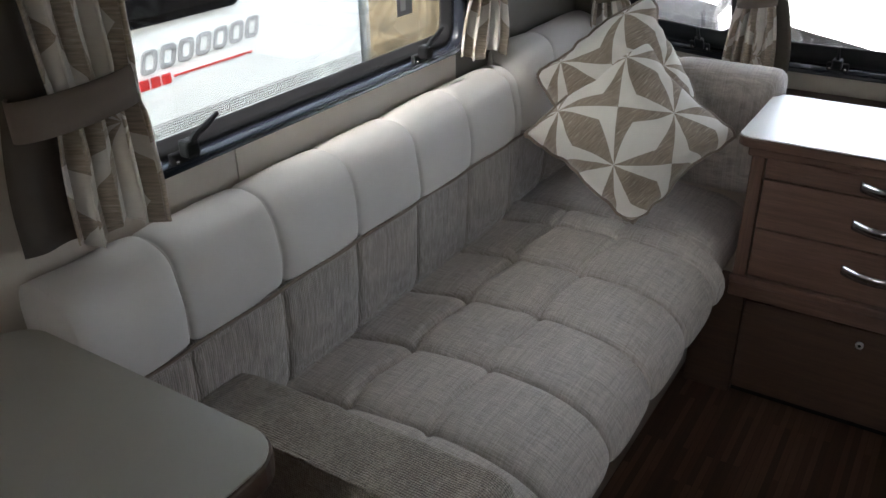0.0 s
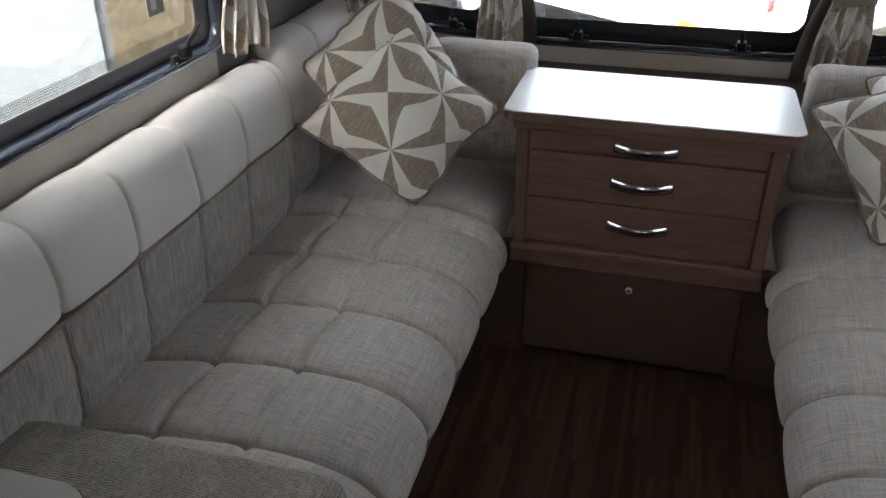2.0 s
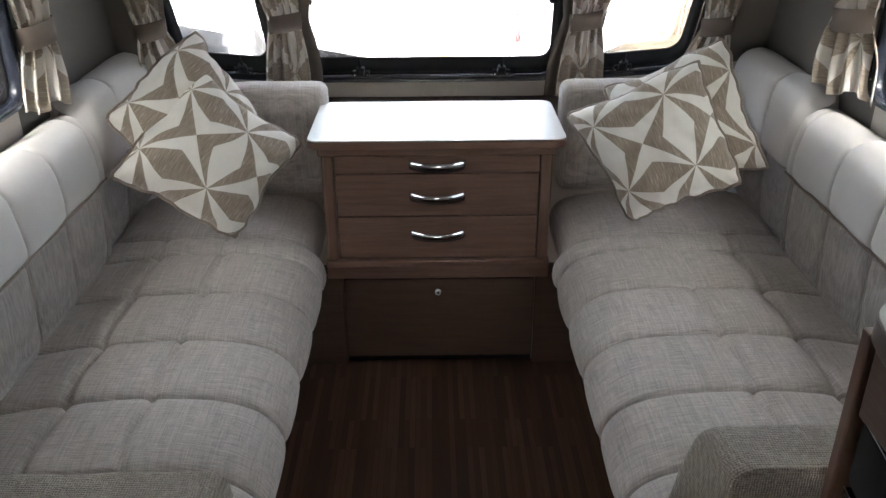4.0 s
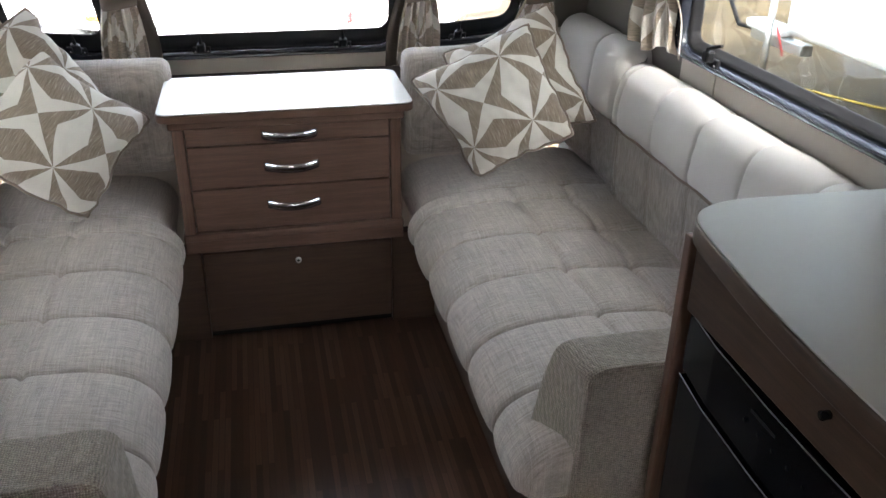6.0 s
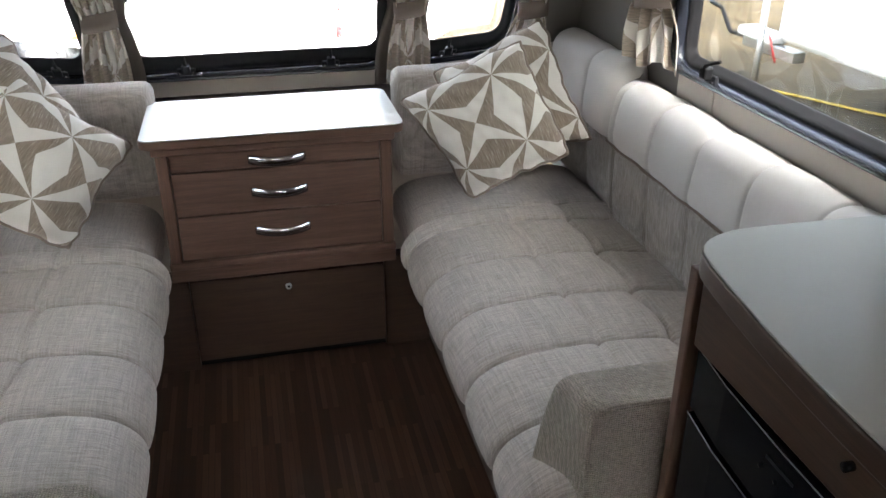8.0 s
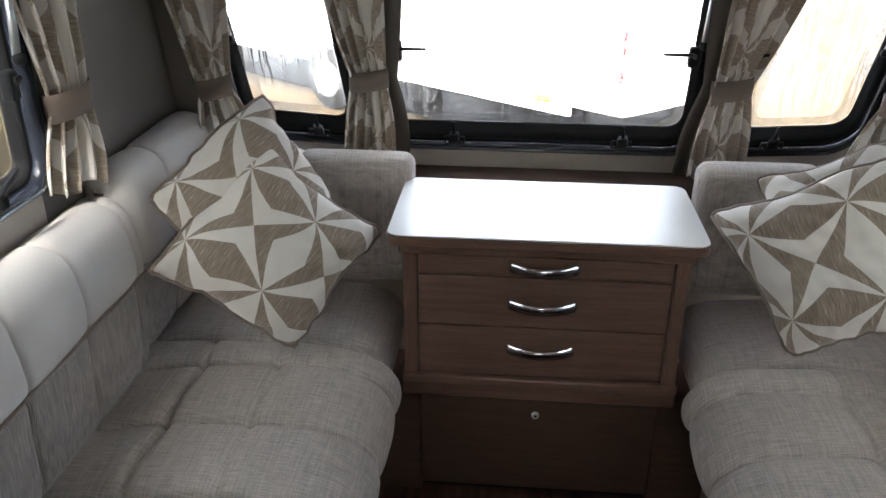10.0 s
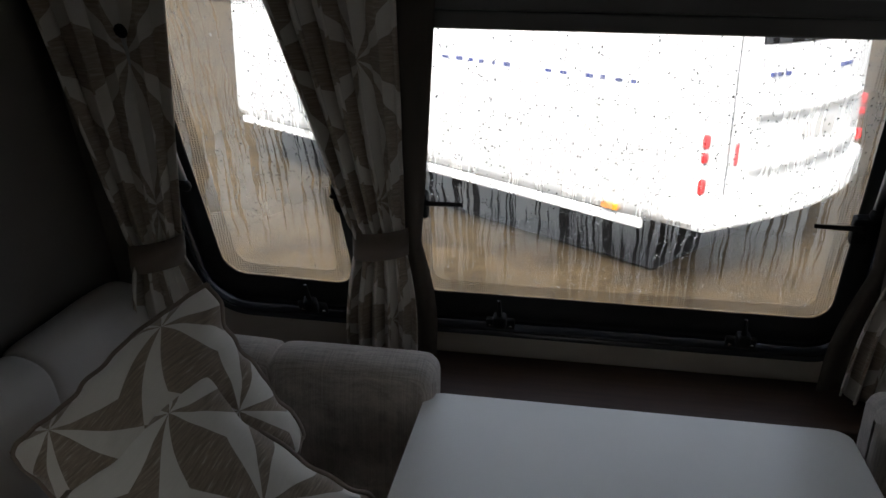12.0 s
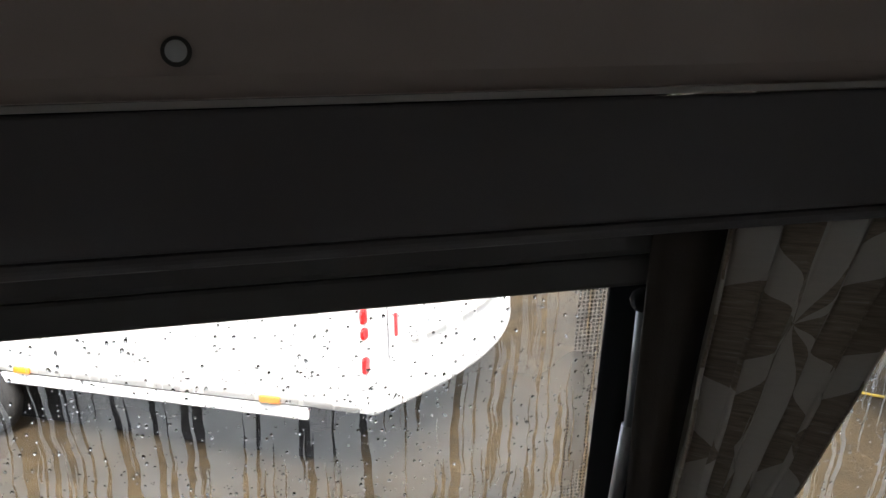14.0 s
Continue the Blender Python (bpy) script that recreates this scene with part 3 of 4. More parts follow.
RIGHTM = Matrix(((0, 0, -1, XR), (-1, 0, 0, 0), (0, 1, 0, 0), (0, 0, 0, 1)))
make_window("window_4", LEFTM, LW[0] - 0.015, LW[1] + 0.015, LW[2] - 0.015, LW[3] + 0.015, "black-framed side window looking onto a white caravan", (-1.085, -0.385), ((-0.262, 1.16, -0.2),), ((-0.225, 1.2, 1.46),), False, 0, rim=0.036, g=0.010)
make_window("window_5", RIGHTM, -RW[1] - 0.015, -RW[0] + 0.015, RW[2] - 0.015, RW[3] + 0.015, "black-framed side window speckled with rain", (0.41, 1.10), ((0.262, 1.16, 0.2),), ((0.245, 1.2, 1.46),), False, 1700, rim=0.036, g=0.010, dotty=False)

st = part("sticker", box_bm((XL - 0.0295, -0.405, 1.055), (XL - 0.0285, -0.345, 1.105), 0), GREYP, bpy.data.objects["window_4"], "small grey safety sticker", smooth=False)
part("sticker_mark", box_bm((XL - 0.0284, -0.392, 1.066), (XL - 0.0280, -0.372, 1.094), 0), STEEL, st, "", smooth=False)

# joint strips on the side walls below and beside the windows
for k, (x, y, z0, z1) in enumerate(((XL, -0.955, 0.80, 0.94), (XL, -0.02, 0.80, 1.60), (XR, -0.405, 0.80, 0.94), (XR, -0.02, 0.80, 1.60))):
    s = 1 if x < 0 else -1
    tagged(box("wall_trim", (min(x, x + s * 0.004), y - 0.007, z0), (max(x, x + s * 0.004), y + 0.007, z1), WALLM if z1 < 1 else LINING, bev=0.0015), "narrow wall joint strip", "trim", kind="structure")


# ---- overhead locker, pelmet and blinds across the front ----
lk = thing("overhead_locker", "brown board overhead locker above the front windows", "locker")
bm = bmesh.new()
sec = [(0.400, 1.584), (0.392, 1.60), (0.37, 1.72), (0.33, 1.86), (0.32, ZC - 0.004), (0.62, ZC - 0.004), (0.50, 1.584)]
ends = [[bm.verts.new((x, y, z)) for y, z in sec] for x in (XL + 0.004, XR - 0.004)]
for i in range(len(sec)):
    j = (i + 1) % len(sec)
    bm.faces.new((ends[0][i], ends[0][j], ends[1][j], ends[1][i]))
bm.faces.new(ends[0][::-1])
bm.faces.new(ends[1])
bmesh.ops.recalc_face_normals(bm, faces=bm.faces)
part("door", bm, LOCKER, lk, "brown locker door", smooth=False)
box("edge_strip", (XL + 0.01, 0.382, 1.577), (XR - 0.01, 0.394, 1.5825), VINYL, lk, "thin pale edge strip", 0.001)
bm = tube_bm([(-0.008, 0.392, 1.617), (-0.008, 0.384, 1.616)], 0.0105, 20)
lb = part("push_button", bm, BLIND, lk, "beige ring of a push-button catch")
bm = tube_bm([(-0.008, 0.386, 1.617), (-0.008, 0.381, 1.616)], 0.0075, 20)
part("button_cap", bm, WHITE, lb, "pale button cap")
pl = thing("pelmet", "dark board pelmet under the overhead locker", "pelmet")
box("board", (XL + 0.006, 0.386, 1.475), (XR - 0.006, 0.400, 1.576), PELMET, pl, bev=0.003)
box("lower_rail", (XL + 0.006, 0.387, 1.462), (XR - 0.006, 0.406, 1.4745), PELMET, pl, "rounded lower rail", 0.005)
for a, b, yy in ((-0.445, 0.405, 0.458),):
    bl = thing("roller_blind", "grey cassette roller blind raised above the window", "blind")
    box("cassette", (a, yy, 1.432), (b, yy + 0.04, 1.474), BLIND, bl, bev=0.006)
    box("pull_bar", (a + 0.004, yy + 0.006, 1.402), (b - 0.004, yy + 0.026, 1.4315), BLIND, bl, bev=0.004)

# ---- ledge behind the chest ----
box("window_ledge", (XL + 0.004, 0.388, 0.645), (XR - 0.004, 0.505, 0.682), WOODX, bev=0.004)
tagged(bpy.data.objects["window_ledge"], "brown wooden ledge behind the chest of drawers", "ledge", kind="structure")
tagged(box("trim", (XL + 0.004, 0.5055, 0.668), (XR - 0.004, 0.695, 0.703), WOODD, bev=0.004), "dark walnut shelf at the foot of the front window", "trim", kind="structure")


# ---- sofas ----
def sofa(side, base, y_end, arm_y, arm_d, arm_z, more, group):
    """A quilted bench sofa along one wall. base: x of the back plane; side: -1 or 1 for the wall it stands against."""
    s = -side
    so = thing("sofa", "grey-beige quilted bench sofa with cream leatherette bolster", "sofa", group, at=(base + s * 0.3, -0.4, 0))
    seams = [-0.338 - 0.2205 * k for k in range(-1, 5)]
    bseams = [-0.137 - 0.2175 * k for k in range(0, 7)]
    xb = lambda d: base + s * d
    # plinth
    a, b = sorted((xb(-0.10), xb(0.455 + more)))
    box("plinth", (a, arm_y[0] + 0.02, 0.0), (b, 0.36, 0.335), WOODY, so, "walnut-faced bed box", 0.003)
    live = lambda px, pz: 1.0 if pz > 0.36 else 0.3
    prof = [(-0.07, 0.335), (-0.07, 0.482), (0.07, 0.489), (0.22, 0.492), (0.34, 0.492), (0.44, 0.484), (0.51, 0.462), (0.555, 0.42), (0.565, 0.375), (0.545, 0.338), (0.50, 0.33), (0.25, 0.33)]
    prof = [(x + more * min(1, max(0, (x - 0.3) / 0.15)), z) for x, z in prof]
    seam_lines = []
    part("seat_cushion", pad_bm(prof, arm_y[1] - (0.05 if side < 0 else 0.105), -0.005, seams, [(0.130, 1.5), (0.300, 1.1)], s, base, 0.0065, 0.014, 0.011, live=live, lines=seam_lines, skew=True), SEAT, so, "quilted woven seat cushion")
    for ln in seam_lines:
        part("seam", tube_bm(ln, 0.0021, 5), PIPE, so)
    prof2 = [(-0.07, 0.335), (-0.07, 0.482), (0.2, 0.488), (0.40, 0.484), (0.48 + more, 0.468), (0.525 + more, 0.43), (0.53 + more, 0.375), (0.51 + more, 0.338), (0.25, 0.33)]
    part("corner_seat", pad_bm(prof2, 0.0, 0.355, [], [], s, base, 0.014, 0.01, 0.008, live=live), SEAT, so, "plain woven corner seat cushion")
    bp = [(-0.085, 0.48), (-0.085, 0.70), (-0.03, 0.716), (0.010, 0.712), (0.012, 0.66), (0.008, 0.56), (0.0, 0.485), (-0.03, 0.475)]
    back_lines, bol_lines = [], []
    part("backrest", pad_bm(bp, y_end, -0.10, bseams, [], s, base, 0.012, 0.007, 0.003, end=0.02, lines=back_lines, line_z=0.50), BACK, so, "woven backrest panels")
    bo = [(-0.108, 0.716), (-0.108, 0.872), (-0.075, 0.889), (-0.038, 0.888), (-0.006, 0.874), (0.012, 0.845), (0.020, 0.80), (0.023, 0.755), (0.021, 0.722), (0.012, 0.712), (-0.04, 0.712)]
    part("bolster", pad_bm(bo, y_end, -0.10, bseams, [], s, base, 0.010, 0.009, 0.002, end=0.02, wrinkle=0.004, lines=bol_lines, line_z=0.725), VINYL, so, "cream leatherette bolster")
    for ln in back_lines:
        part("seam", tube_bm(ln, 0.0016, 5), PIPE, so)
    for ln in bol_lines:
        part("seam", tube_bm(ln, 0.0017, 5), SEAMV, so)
    bp2 = [(x - 0.025, z + 0.0) for x, z in bp]
    part("corner_backrest", pad_bm(bp2, -0.095, 0.44, [0.12], [], s, base, 0.014, 0.008, 0.006, end=0.02), BACK, so)
    bo2 = [(x - 0.012 if x > -0.05 else x, z + 0.035 if z > 0.8 else z) for x, z in bo]
    part("corner_bolster", pad_bm(bo2, -0.095, 0.46, [0.12], [], s, base, 0.013, 0.009, 0.008, end=0.05), VINYL, so, "cream leatherette corner bolster")
    # seam piping along the foot of the bolster
    pts = [(xb(0.020), y_end + 0.02 + (-0.12 - y_end) * i / 40, 0.713 + 0.002 * math.sin(i)) for i in range(41)]
    part("piping", tube_bm(pts, 0.0035, 6), PIPE, so, "brown piping")
    # backrest across the front corner
    fb = [(0.0, 0.48), (0.0, 0.80), (0.02, 0.825), (0.06, 0.832), (0.10, 0.822), (0.115, 0.79), (0.115, 0.50), (0.08, 0.478)]
    bm = pad_bm(fb, 0.0, 0.555, [0.30], [], 1, 0.0, 0.014, 0.006, 0.006, end=0.03)
    # section runs along y here, so turn it to lie across the vehicle
    for v in bm.verts:
        x, y, z = v.co
        v.co = (xb(0.553 - y), 0.345 + x, z)
    bmesh.ops.recalc_face_normals(bm, faces=bm.faces)
    part("front_backrest", bm, SEAT, so, "woven front corner backrest")
    # armrest
    ap = [(0.0, 0.20), (0.0, arm_z - 0.03), (0.03, arm_z), (arm_d - 0.06, arm_z + 0.003), (arm_d - 0.025, arm_z), (arm_d - 0.006, arm_z - 0.012), (arm_d, arm_z - 0.035), (arm_d + 0.003, 0.47), (arm_d + 0.004, 0.20)]
    bm = pad_bm(ap, arm_y[0], arm_y[1], [], [], s, base, 0.012, 0.0, 0.003, end=0.012, wrinkle=0.003)
    for v in bm.verts:
        d = s * (v.co.x - base)
        if d > 0.25:
            k = (v.co.y - arm_y[0]) / (arm_y[1] - arm_y[0])
            v.co.x += s * (0.02 + more) * k * min(1, (d - 0.25) / 0.2) * (0.4 + 0.6 * min(1, max(0, (arm_z - v.co.z) / 0.2)))
    part("armrest", bm, ARM, so, "looped-weave end armrest pad")
    edge = resample(ap, 0.02)
    ey = arm_y[0] + 0.005
    bm = tube_bm([(xb(p[0] - 0.002), ey, p[1] - 0.002) for p in edge if p[1] > 0.23 and p[0] > 0.01], 0.0045, 6)
    part("arm_piping", bm, ARM, so, "sewn piped edge")
    return so


sofa(-1, -0.888, -1.45, (-1.265, -1.13), 0.545, 0.615, 0.0, "facing bench sofas")
sofa(1, 0.952, -1.185, (-1.18, -1.065), 0.50, 0.64, 0.045, "facing bench sofas")


# ---- chest of drawers ----
def bow_handle(parent, x, y, z, half=0.080, h=0.031):
    bm = bmesh.new()
    n = 24
    rows = []
    for i in range(n + 1):
        u = -1 + 2 * i / n
        out = 0.024 * (1 - abs(u) ** 2.2) + 0.003
        hh = h * (1.0 - 0.12 * u * u)
        th = 0.0026
        lean = 0.013 * (1 - 0.75 * abs(u) ** 3)
        zz = z - 0.004 * (1 - u * u)
        rows.append([bm.verts.new((x + u * half, y - out + b * th - a * lean / 2, zz + a * hh / 2)) for a, b in ((1, 0.0), (1, 1.0), (-1, 1.0), (-1, 0.0))])
    for a, b in zip(rows, rows[1:]):
        for k in range(4):
            bm.faces.new((a[k], a[(k + 1) % 4], b[(k + 1) % 4], b[k]))
    bm.faces.new(rows[0])
    bm.faces.new(rows[-1][::-1])
    bmesh.ops.recalc_face_normals(bm, faces=bm.faces)
    bmesh.ops.bevel(bm, geom=[e for e in bm.edges if not e.is_boundary and e.calc_face_angle(0) > 0.6], offset=0.001, segments=2, affect="EDGES")
    return part("handle", bm, CHROME, parent, "chrome bow handle")


cx = 0.006
ch = thing("chest_of_drawers", "walnut chest of three drawers with pale laminate top", "chest of drawers", at=(cx, 0.2, 0))
bm = slab_bm(rrect(cx - 0.361, 0.004, cx + 0.361, 0.385, 0.035, 8), 0.748, 0.7705, 0.003)
part("top_edge", bm, WOODX, ch, "brown edged board", smooth=False)
bm = slab_bm(rrect(cx - 0.3585, 0.0065, cx + 0.3585, 0.385, 0.033, 8), 0.7715, 0.7745, 0.001)
part("top", bm, LAMIN, ch, "pale cream laminate top", smooth=False)
box("cornice", (cx - 0.333, 0.020, 0.722), (cx + 0.333, 0.37, 0.7475), WOODX, ch, bev=0.006)
box("side_panel", (cx - 0.325, 0.034, 0.385), (cx - 0.292, 0.37, 0.7215), WOODZ, ch, bev=0.004)
box("side_panel", (cx + 0.292, 0.034, 0.385), (cx + 0.325, 0.37, 0.7215), WOODZ, ch, bev=0.004)
box("back_panel", (cx - 0.291, 0.33, 0.385), (cx + 0.291, 0.36, 0.7215), WOODD, ch, bev=0)
for z0, z1, hz in ((0.667, 0.7195, 0.692), (0.535, 0.664, 0.596), (0.400, 0.532, 0.476)):
    d = box("drawer", (cx - 0.290, 0.038, z0), (cx + 0.290, 0.32, z1), WOODX, ch, "walnut drawer front", 0.003)
    bow_handle(d, cx, 0.040, hz)
box("base_rail", (cx - 0.330, 0.026, 0.372), (cx + 0.330, 0.37, 0.3965), WOODX, ch, bev=0.006)
box("base_board", (cx - 0.330, 0.040, 0.328), (cx + 0.330, 0.37, 0.371), WOODX, ch, bev=0.004)
# flap and posts take the darker walnut, painting in shade beneath the chest
lc = thing("low_cupboard", "walnut low cupboard with a drop flap, darkened for the shade under the chest", "cupboard", at=(cx, 0.2, 0))
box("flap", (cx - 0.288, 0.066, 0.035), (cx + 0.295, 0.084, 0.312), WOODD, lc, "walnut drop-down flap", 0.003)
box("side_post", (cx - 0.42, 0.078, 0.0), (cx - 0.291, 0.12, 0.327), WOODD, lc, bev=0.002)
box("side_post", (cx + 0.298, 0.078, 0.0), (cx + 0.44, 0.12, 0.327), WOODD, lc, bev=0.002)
box("back_board", (cx - 0.29, 0.10, 0.0), (cx + 0.297, 0.12, 0.327), BLACKM, lc, "black board painted as the dark recess behind the flap", 0)
bm = tube_bm([(cx, 0.068, 0.268), (cx, 0.060, 0.268)], 0.0095, 16)
lo = part("lock", bm, STEEL, lc, "small round metal lock")
bm = tube_bm([(cx, 0.061, 0.268), (cx, 0.0592, 0.268)], 0.004, 10)
part("key_slot", bm, BLACKM, lo)


# ---- cushions ----
def cushion(cx, cy, cz, yaw, lean, spin, size=0.38, puff=0.10, shift=(0.0, 0.5), seed=1, label="", swap=False, ears=((0, 0),) * 4, print_scale=1.0):
    """A square scatter cushion that stands on one corner. ears: how far each corner (left, top, right, bottom) droops across and up."""
    n = 56
    bm = bmesh.new()
    uv = bm.loops.layers.uv.new("UVMap")
    co = {}
    R = Matrix.Rotation(radians(yaw), 4, "Z") @ Matrix.Rotation(radians(-lean), 4, "X")
    sp = Matrix.Rotation(radians(45 + spin), 4, "Y")
    T = Matrix.Translation((cx, cy, cz)) @ R @ sp

    def place(u, v, sgn):
        e = (1 - abs(u) ** 2.6) * (1 - abs(v) ** 2.6)
        th = puff * max(0, e) ** 0.5
        pinch = 1 - 0.12 * (1 - abs(u) ** 2) * abs(v) ** 3
        pin2 = 1 - 0.12 * (1 - abs(v) ** 2) * abs(u) ** 3
        round_off = 1 - 0.06 * (abs(u) * abs(v)) ** 4
        x, z = u * size / 2 * pin2 * round_off, v * size / 2 * pinch * round_off
        w = 0.014 * noise.noise(Vector((u * 2.0 + seed, v * 2.0, sgn))) + 0.006 * noise.noise(Vector((u * 6 + seed, v * 6, sgn)))
        ed = 0.006 * math.sin(7 * u + seed) * abs(v) ** 6 + 0.006 * math.sin(8 * v + seed) * abs(u) ** 6
        c4 = (abs(u) * abs(v)) ** 3
        ang = math.atan2(v, u)
        tuck = 0.007 * math.sin(ang * 17 + seed) * (abs(u) * abs(v)) ** 1.2 * max(0, e) ** 0.4
        x += 0.012 * noise.noise(Vector((v * 1.7 + seed, u * 0.8, 4.0))) + 0.006 * noise.noise(Vector((v * 5 + seed, u * 5, 2.0))) * max(abs(u), abs(v)) ** 4
        z += 0.012 * noise.noise(Vector((u * 1.7, v * 0.8 + seed, 7.0))) + 0.006 * noise.noise(Vector((u * 5, v * 5 + seed, 9.0))) * max(abs(u), abs(v)) ** 4
        # corner droop, across and up in the cushion's own plane, as turned on its corner
        for (eu, ev), (da, dz) in zip(((-1, -1), (-1, 1), (1, 1), (1, -1)), ears):
            k = max(0.0, (1 + u * eu) / 2 * (1 + v * ev) / 2) ** 2.2
            d = sp.inverted() @ Vector((da, 0, dz))
            x += d.x * k
            z += d.z * k
        p = T @ Vector((x, -sgn * th + w * max(0, e) ** 0.5 + ed + tuck + 0.03 * c4 * noise.noise(Vector((u + seed, v - seed, 0.5))), z))
        low = cz - 0.185
        if p.z < low:
            k = low - p.z
            p.z = low - k * 0.5
            p.y -= k * 0.35 * (0.6 + noise.noise(Vector((u * 9, v * 9, seed))))
        return p
    front = [[bm.verts.new(place(-1 + 2 * i / n, -1 + 2 * j / n, 1)) for j in range(n + 1)] for i in range(n + 1)]
    back = [[front[i][j] if i in (0, n) or j in (0, n) else bm.verts.new(place(-1 + 2 * i / n, -1 + 2 * j / n, -1)) for j in range(n + 1)] for i in range(n + 1)]
    for g, fl in ((front, 1), (back, -1)):
        for i in range(n):
            for j in range(n):
                ids = [(i, j), (i + 1, j), (i + 1, j + 1), (i, j + 1)][::fl]
                f = bm.faces.new([g[a][b] for a, b in ids])
                for lp, (a, b) in zip(f.loops, ids):
                    q = ((a / n - 0.5) * size * print_scale + shift[0] * 0.205, (b / n - 0.5) * size * print_scale + shift[1] * 0.205)
                    lp[uv].uv = (q[1], q[0]) if swap else q
    rim = [front[i][0].co.copy() for i in range(n)] + [front[n][j].co.copy() for j in range(n)] + [front[i][n].co.copy() for i in range(n, 0, -1)] + [front[0][j].co.copy() for j in range(n, -1, -1)]
    th = thing("scatter_cushion", label, "cushion", "patterned scatter cushions", at=(cx, cy, cz))
    part("cover", bm, CUSH, th)
    part("piping", tube_bm(rim, 0.0058, 6), PIPE, th, "brown piped edge")
    return th


LAB = "cream and brown star-print scatter cushion "
cushion(-0.612, -0.015, 0.748, 26, 27, 2, size=0.375, seed=1, shift=(-0.18, 0.5), print_scale=1.03, ears=((-0.012, -0.030), (0.02, -0.03), (0.01, 0.0), (0.03, 0.005)), label=LAB + "leaning in the sofa corner")
cushion(-0.680, 0.075, 0.822, 32, 24, 0, size=0.38, seed=5, shift=(-0.18, 0.5), ears=((0.045, 0.03), (0.078, -0.02), (-0.06, -0.03), (0.0, 0.0)), label=LAB + "tucked behind another cushion")
cushion(0.606, -0.01, 0.765, -22, 25, 12, size=0.375, seed=9, shift=(0.5, -0.34), swap=True, print_scale=1.02, ears=((-0.01, 0.0), (0.02, -0.01), (-0.015, -0.02), (0.02, 0.02)), label=LAB + "leaning in the sofa corner")
cushion(0.705, 0.105, 0.790, -34, 24, 12, size=0.375, seed=13, shift=(0.4, 0.1), swap=True, ears=((0.0, 0.0), (0.0, 0.0), (0.01, -0.03), (0.0, 0.0)), label=LAB + "tucked behind another cushion")


# ---- curtains ----
def curtain(p_top, p_tie, p_foot, ex, widths, heights, folds, depth, label, seed=0, tie=True, lining=0, lining_w=0.055):
    """A gathered curtain: centre points at head, tie and foot; ex: unit vector along the rail; widths at the same three heights."""
    ex = Vector(ex)
    ez = Vector((0, 0, 1))
    en = ex.cross(ez).normalized()
    nv, nu = 60, folds * 14
    bm = bmesh.new()
    uv = bm.loops.layers.uv.new("UVMap")
    ztop, ztie, zfoot = heights

    def section(z):
        if z >= ztie:
            f = (z - ztie) / (ztop - ztie)
            g = f ** 0.95
            c = Vector(p_tie).lerp(Vector(p_top), f)
            w = widths[1] + (widths[0] - widths[1]) * g
        else:
            f = (ztie - z) / (ztie - zfoot)
            c = Vector(p_tie).lerp(Vector(p_foot), f)
            w = widths[1] + (widths[2] - widths[1]) * math.sin(min(1, f * 1.3) * math.pi / 2)
        return c, w
    grid = []
    for j in range(nv + 1):
        z = ztop + (zfoot - ztop) * j / nv
        c, w = section(z)
        row = []
        for i in range(nu + 1):
            s = i / nu
            ph = 2 * math.pi * folds * s + seed + 0.5 * math.sin(3 * z + seed)
            amp = depth * (0.75 + 0.25 * math.sin(5 * s + seed)) * (1.0 if z > ztie + 0.03 or z < ztie - 0.03 else 0.7)
            cr = 0.004 * noise.noise(Vector((s * 9 + seed, z * 14, 1.0)))
            lift = 0.012 * math.sin(2 * math.pi * s * 1.5 + seed) if j == nv else 0
            p = c + ex * ((s - 0.5) * w + 0.25 * amp * math.sin(2 * ph)) + en * (amp * math.sin(ph) + cr)
            row.append(bm.verts.new((p.x, p.y, z + lift)))
        grid.append(row)
    full = widths[0] * 1.7
    for j in range(nv):
        for i in range(nu):
            ids = [(j, i), (j + 1, i), (j + 1, i + 1), (j, i + 1)]
            f = bm.faces.new([grid[a][b] for a, b in ids])
            for lp, (a, b) in zip(f.loops, ids):
                lp[uv].uv = (b / nu * full + 0.03 * seed, ztop + (zfoot - ztop) * a / nv)
    cu = thing("curtain", label, "curtain", "tied-back curtains", at=tuple(p_tie))
    cl = part("cloth", bm, CURT, cu)
    so = cl.modifiers.new("thickness", "SOLIDIFY")
    so.thickness = 0.0025
    if tie:
        c, w = section(ztie)
        if lining_w > 0.06:
            c, w = c + ex * (lining * lining_w * 0.4), w + lining_w * 0.7
        bm = bmesh.new()
        rows = []
        m = 28
        for k, dz in enumerate((0.026, 0.028, 0.0, -0.028, -0.026)):
            ext = 0.0 if k in (0, 4) else 0.004
            rows.append([bm.verts.new(c + ex * math.cos(a) * (w / 2 + 0.006 + ext) + en * math.sin(a) * (depth + 0.008 + ext) + ez * (ztie - c.z + dz + 0.008 * math.cos(a))) for a in (2 * math.pi * q / m for q in range(m))])
        for a, b in zip(rows, rows[1:]):
            for q in range(m):
                bm.faces.new((a[q], a[(q + 1) % m], b[(q + 1) % m], b[q]))
        bmesh.ops.recalc_face_normals(bm, faces=bm.faces)
        tb = part("tieback", bm, TIE, cu, "taupe velvet tieback")
        sd = tb.modifiers.new("thickness", "SOLIDIFY")
        sd.thickness = 0.003
    if lining:
        bm = bmesh.new()
        rows = []
        for j in range(31):
            z = ztop + (zfoot - ztop) * j / 30
            c, w = section(z)
            row = []
            for i in range(7):
                s = i / 6
                p = c + ex * (lining * (w / 2 - 0.012 + s * lining_w * (w / widths[0] + 0.35))) + en * (-0.012 + 0.006 * math.sin(6 * s + 4 * z))
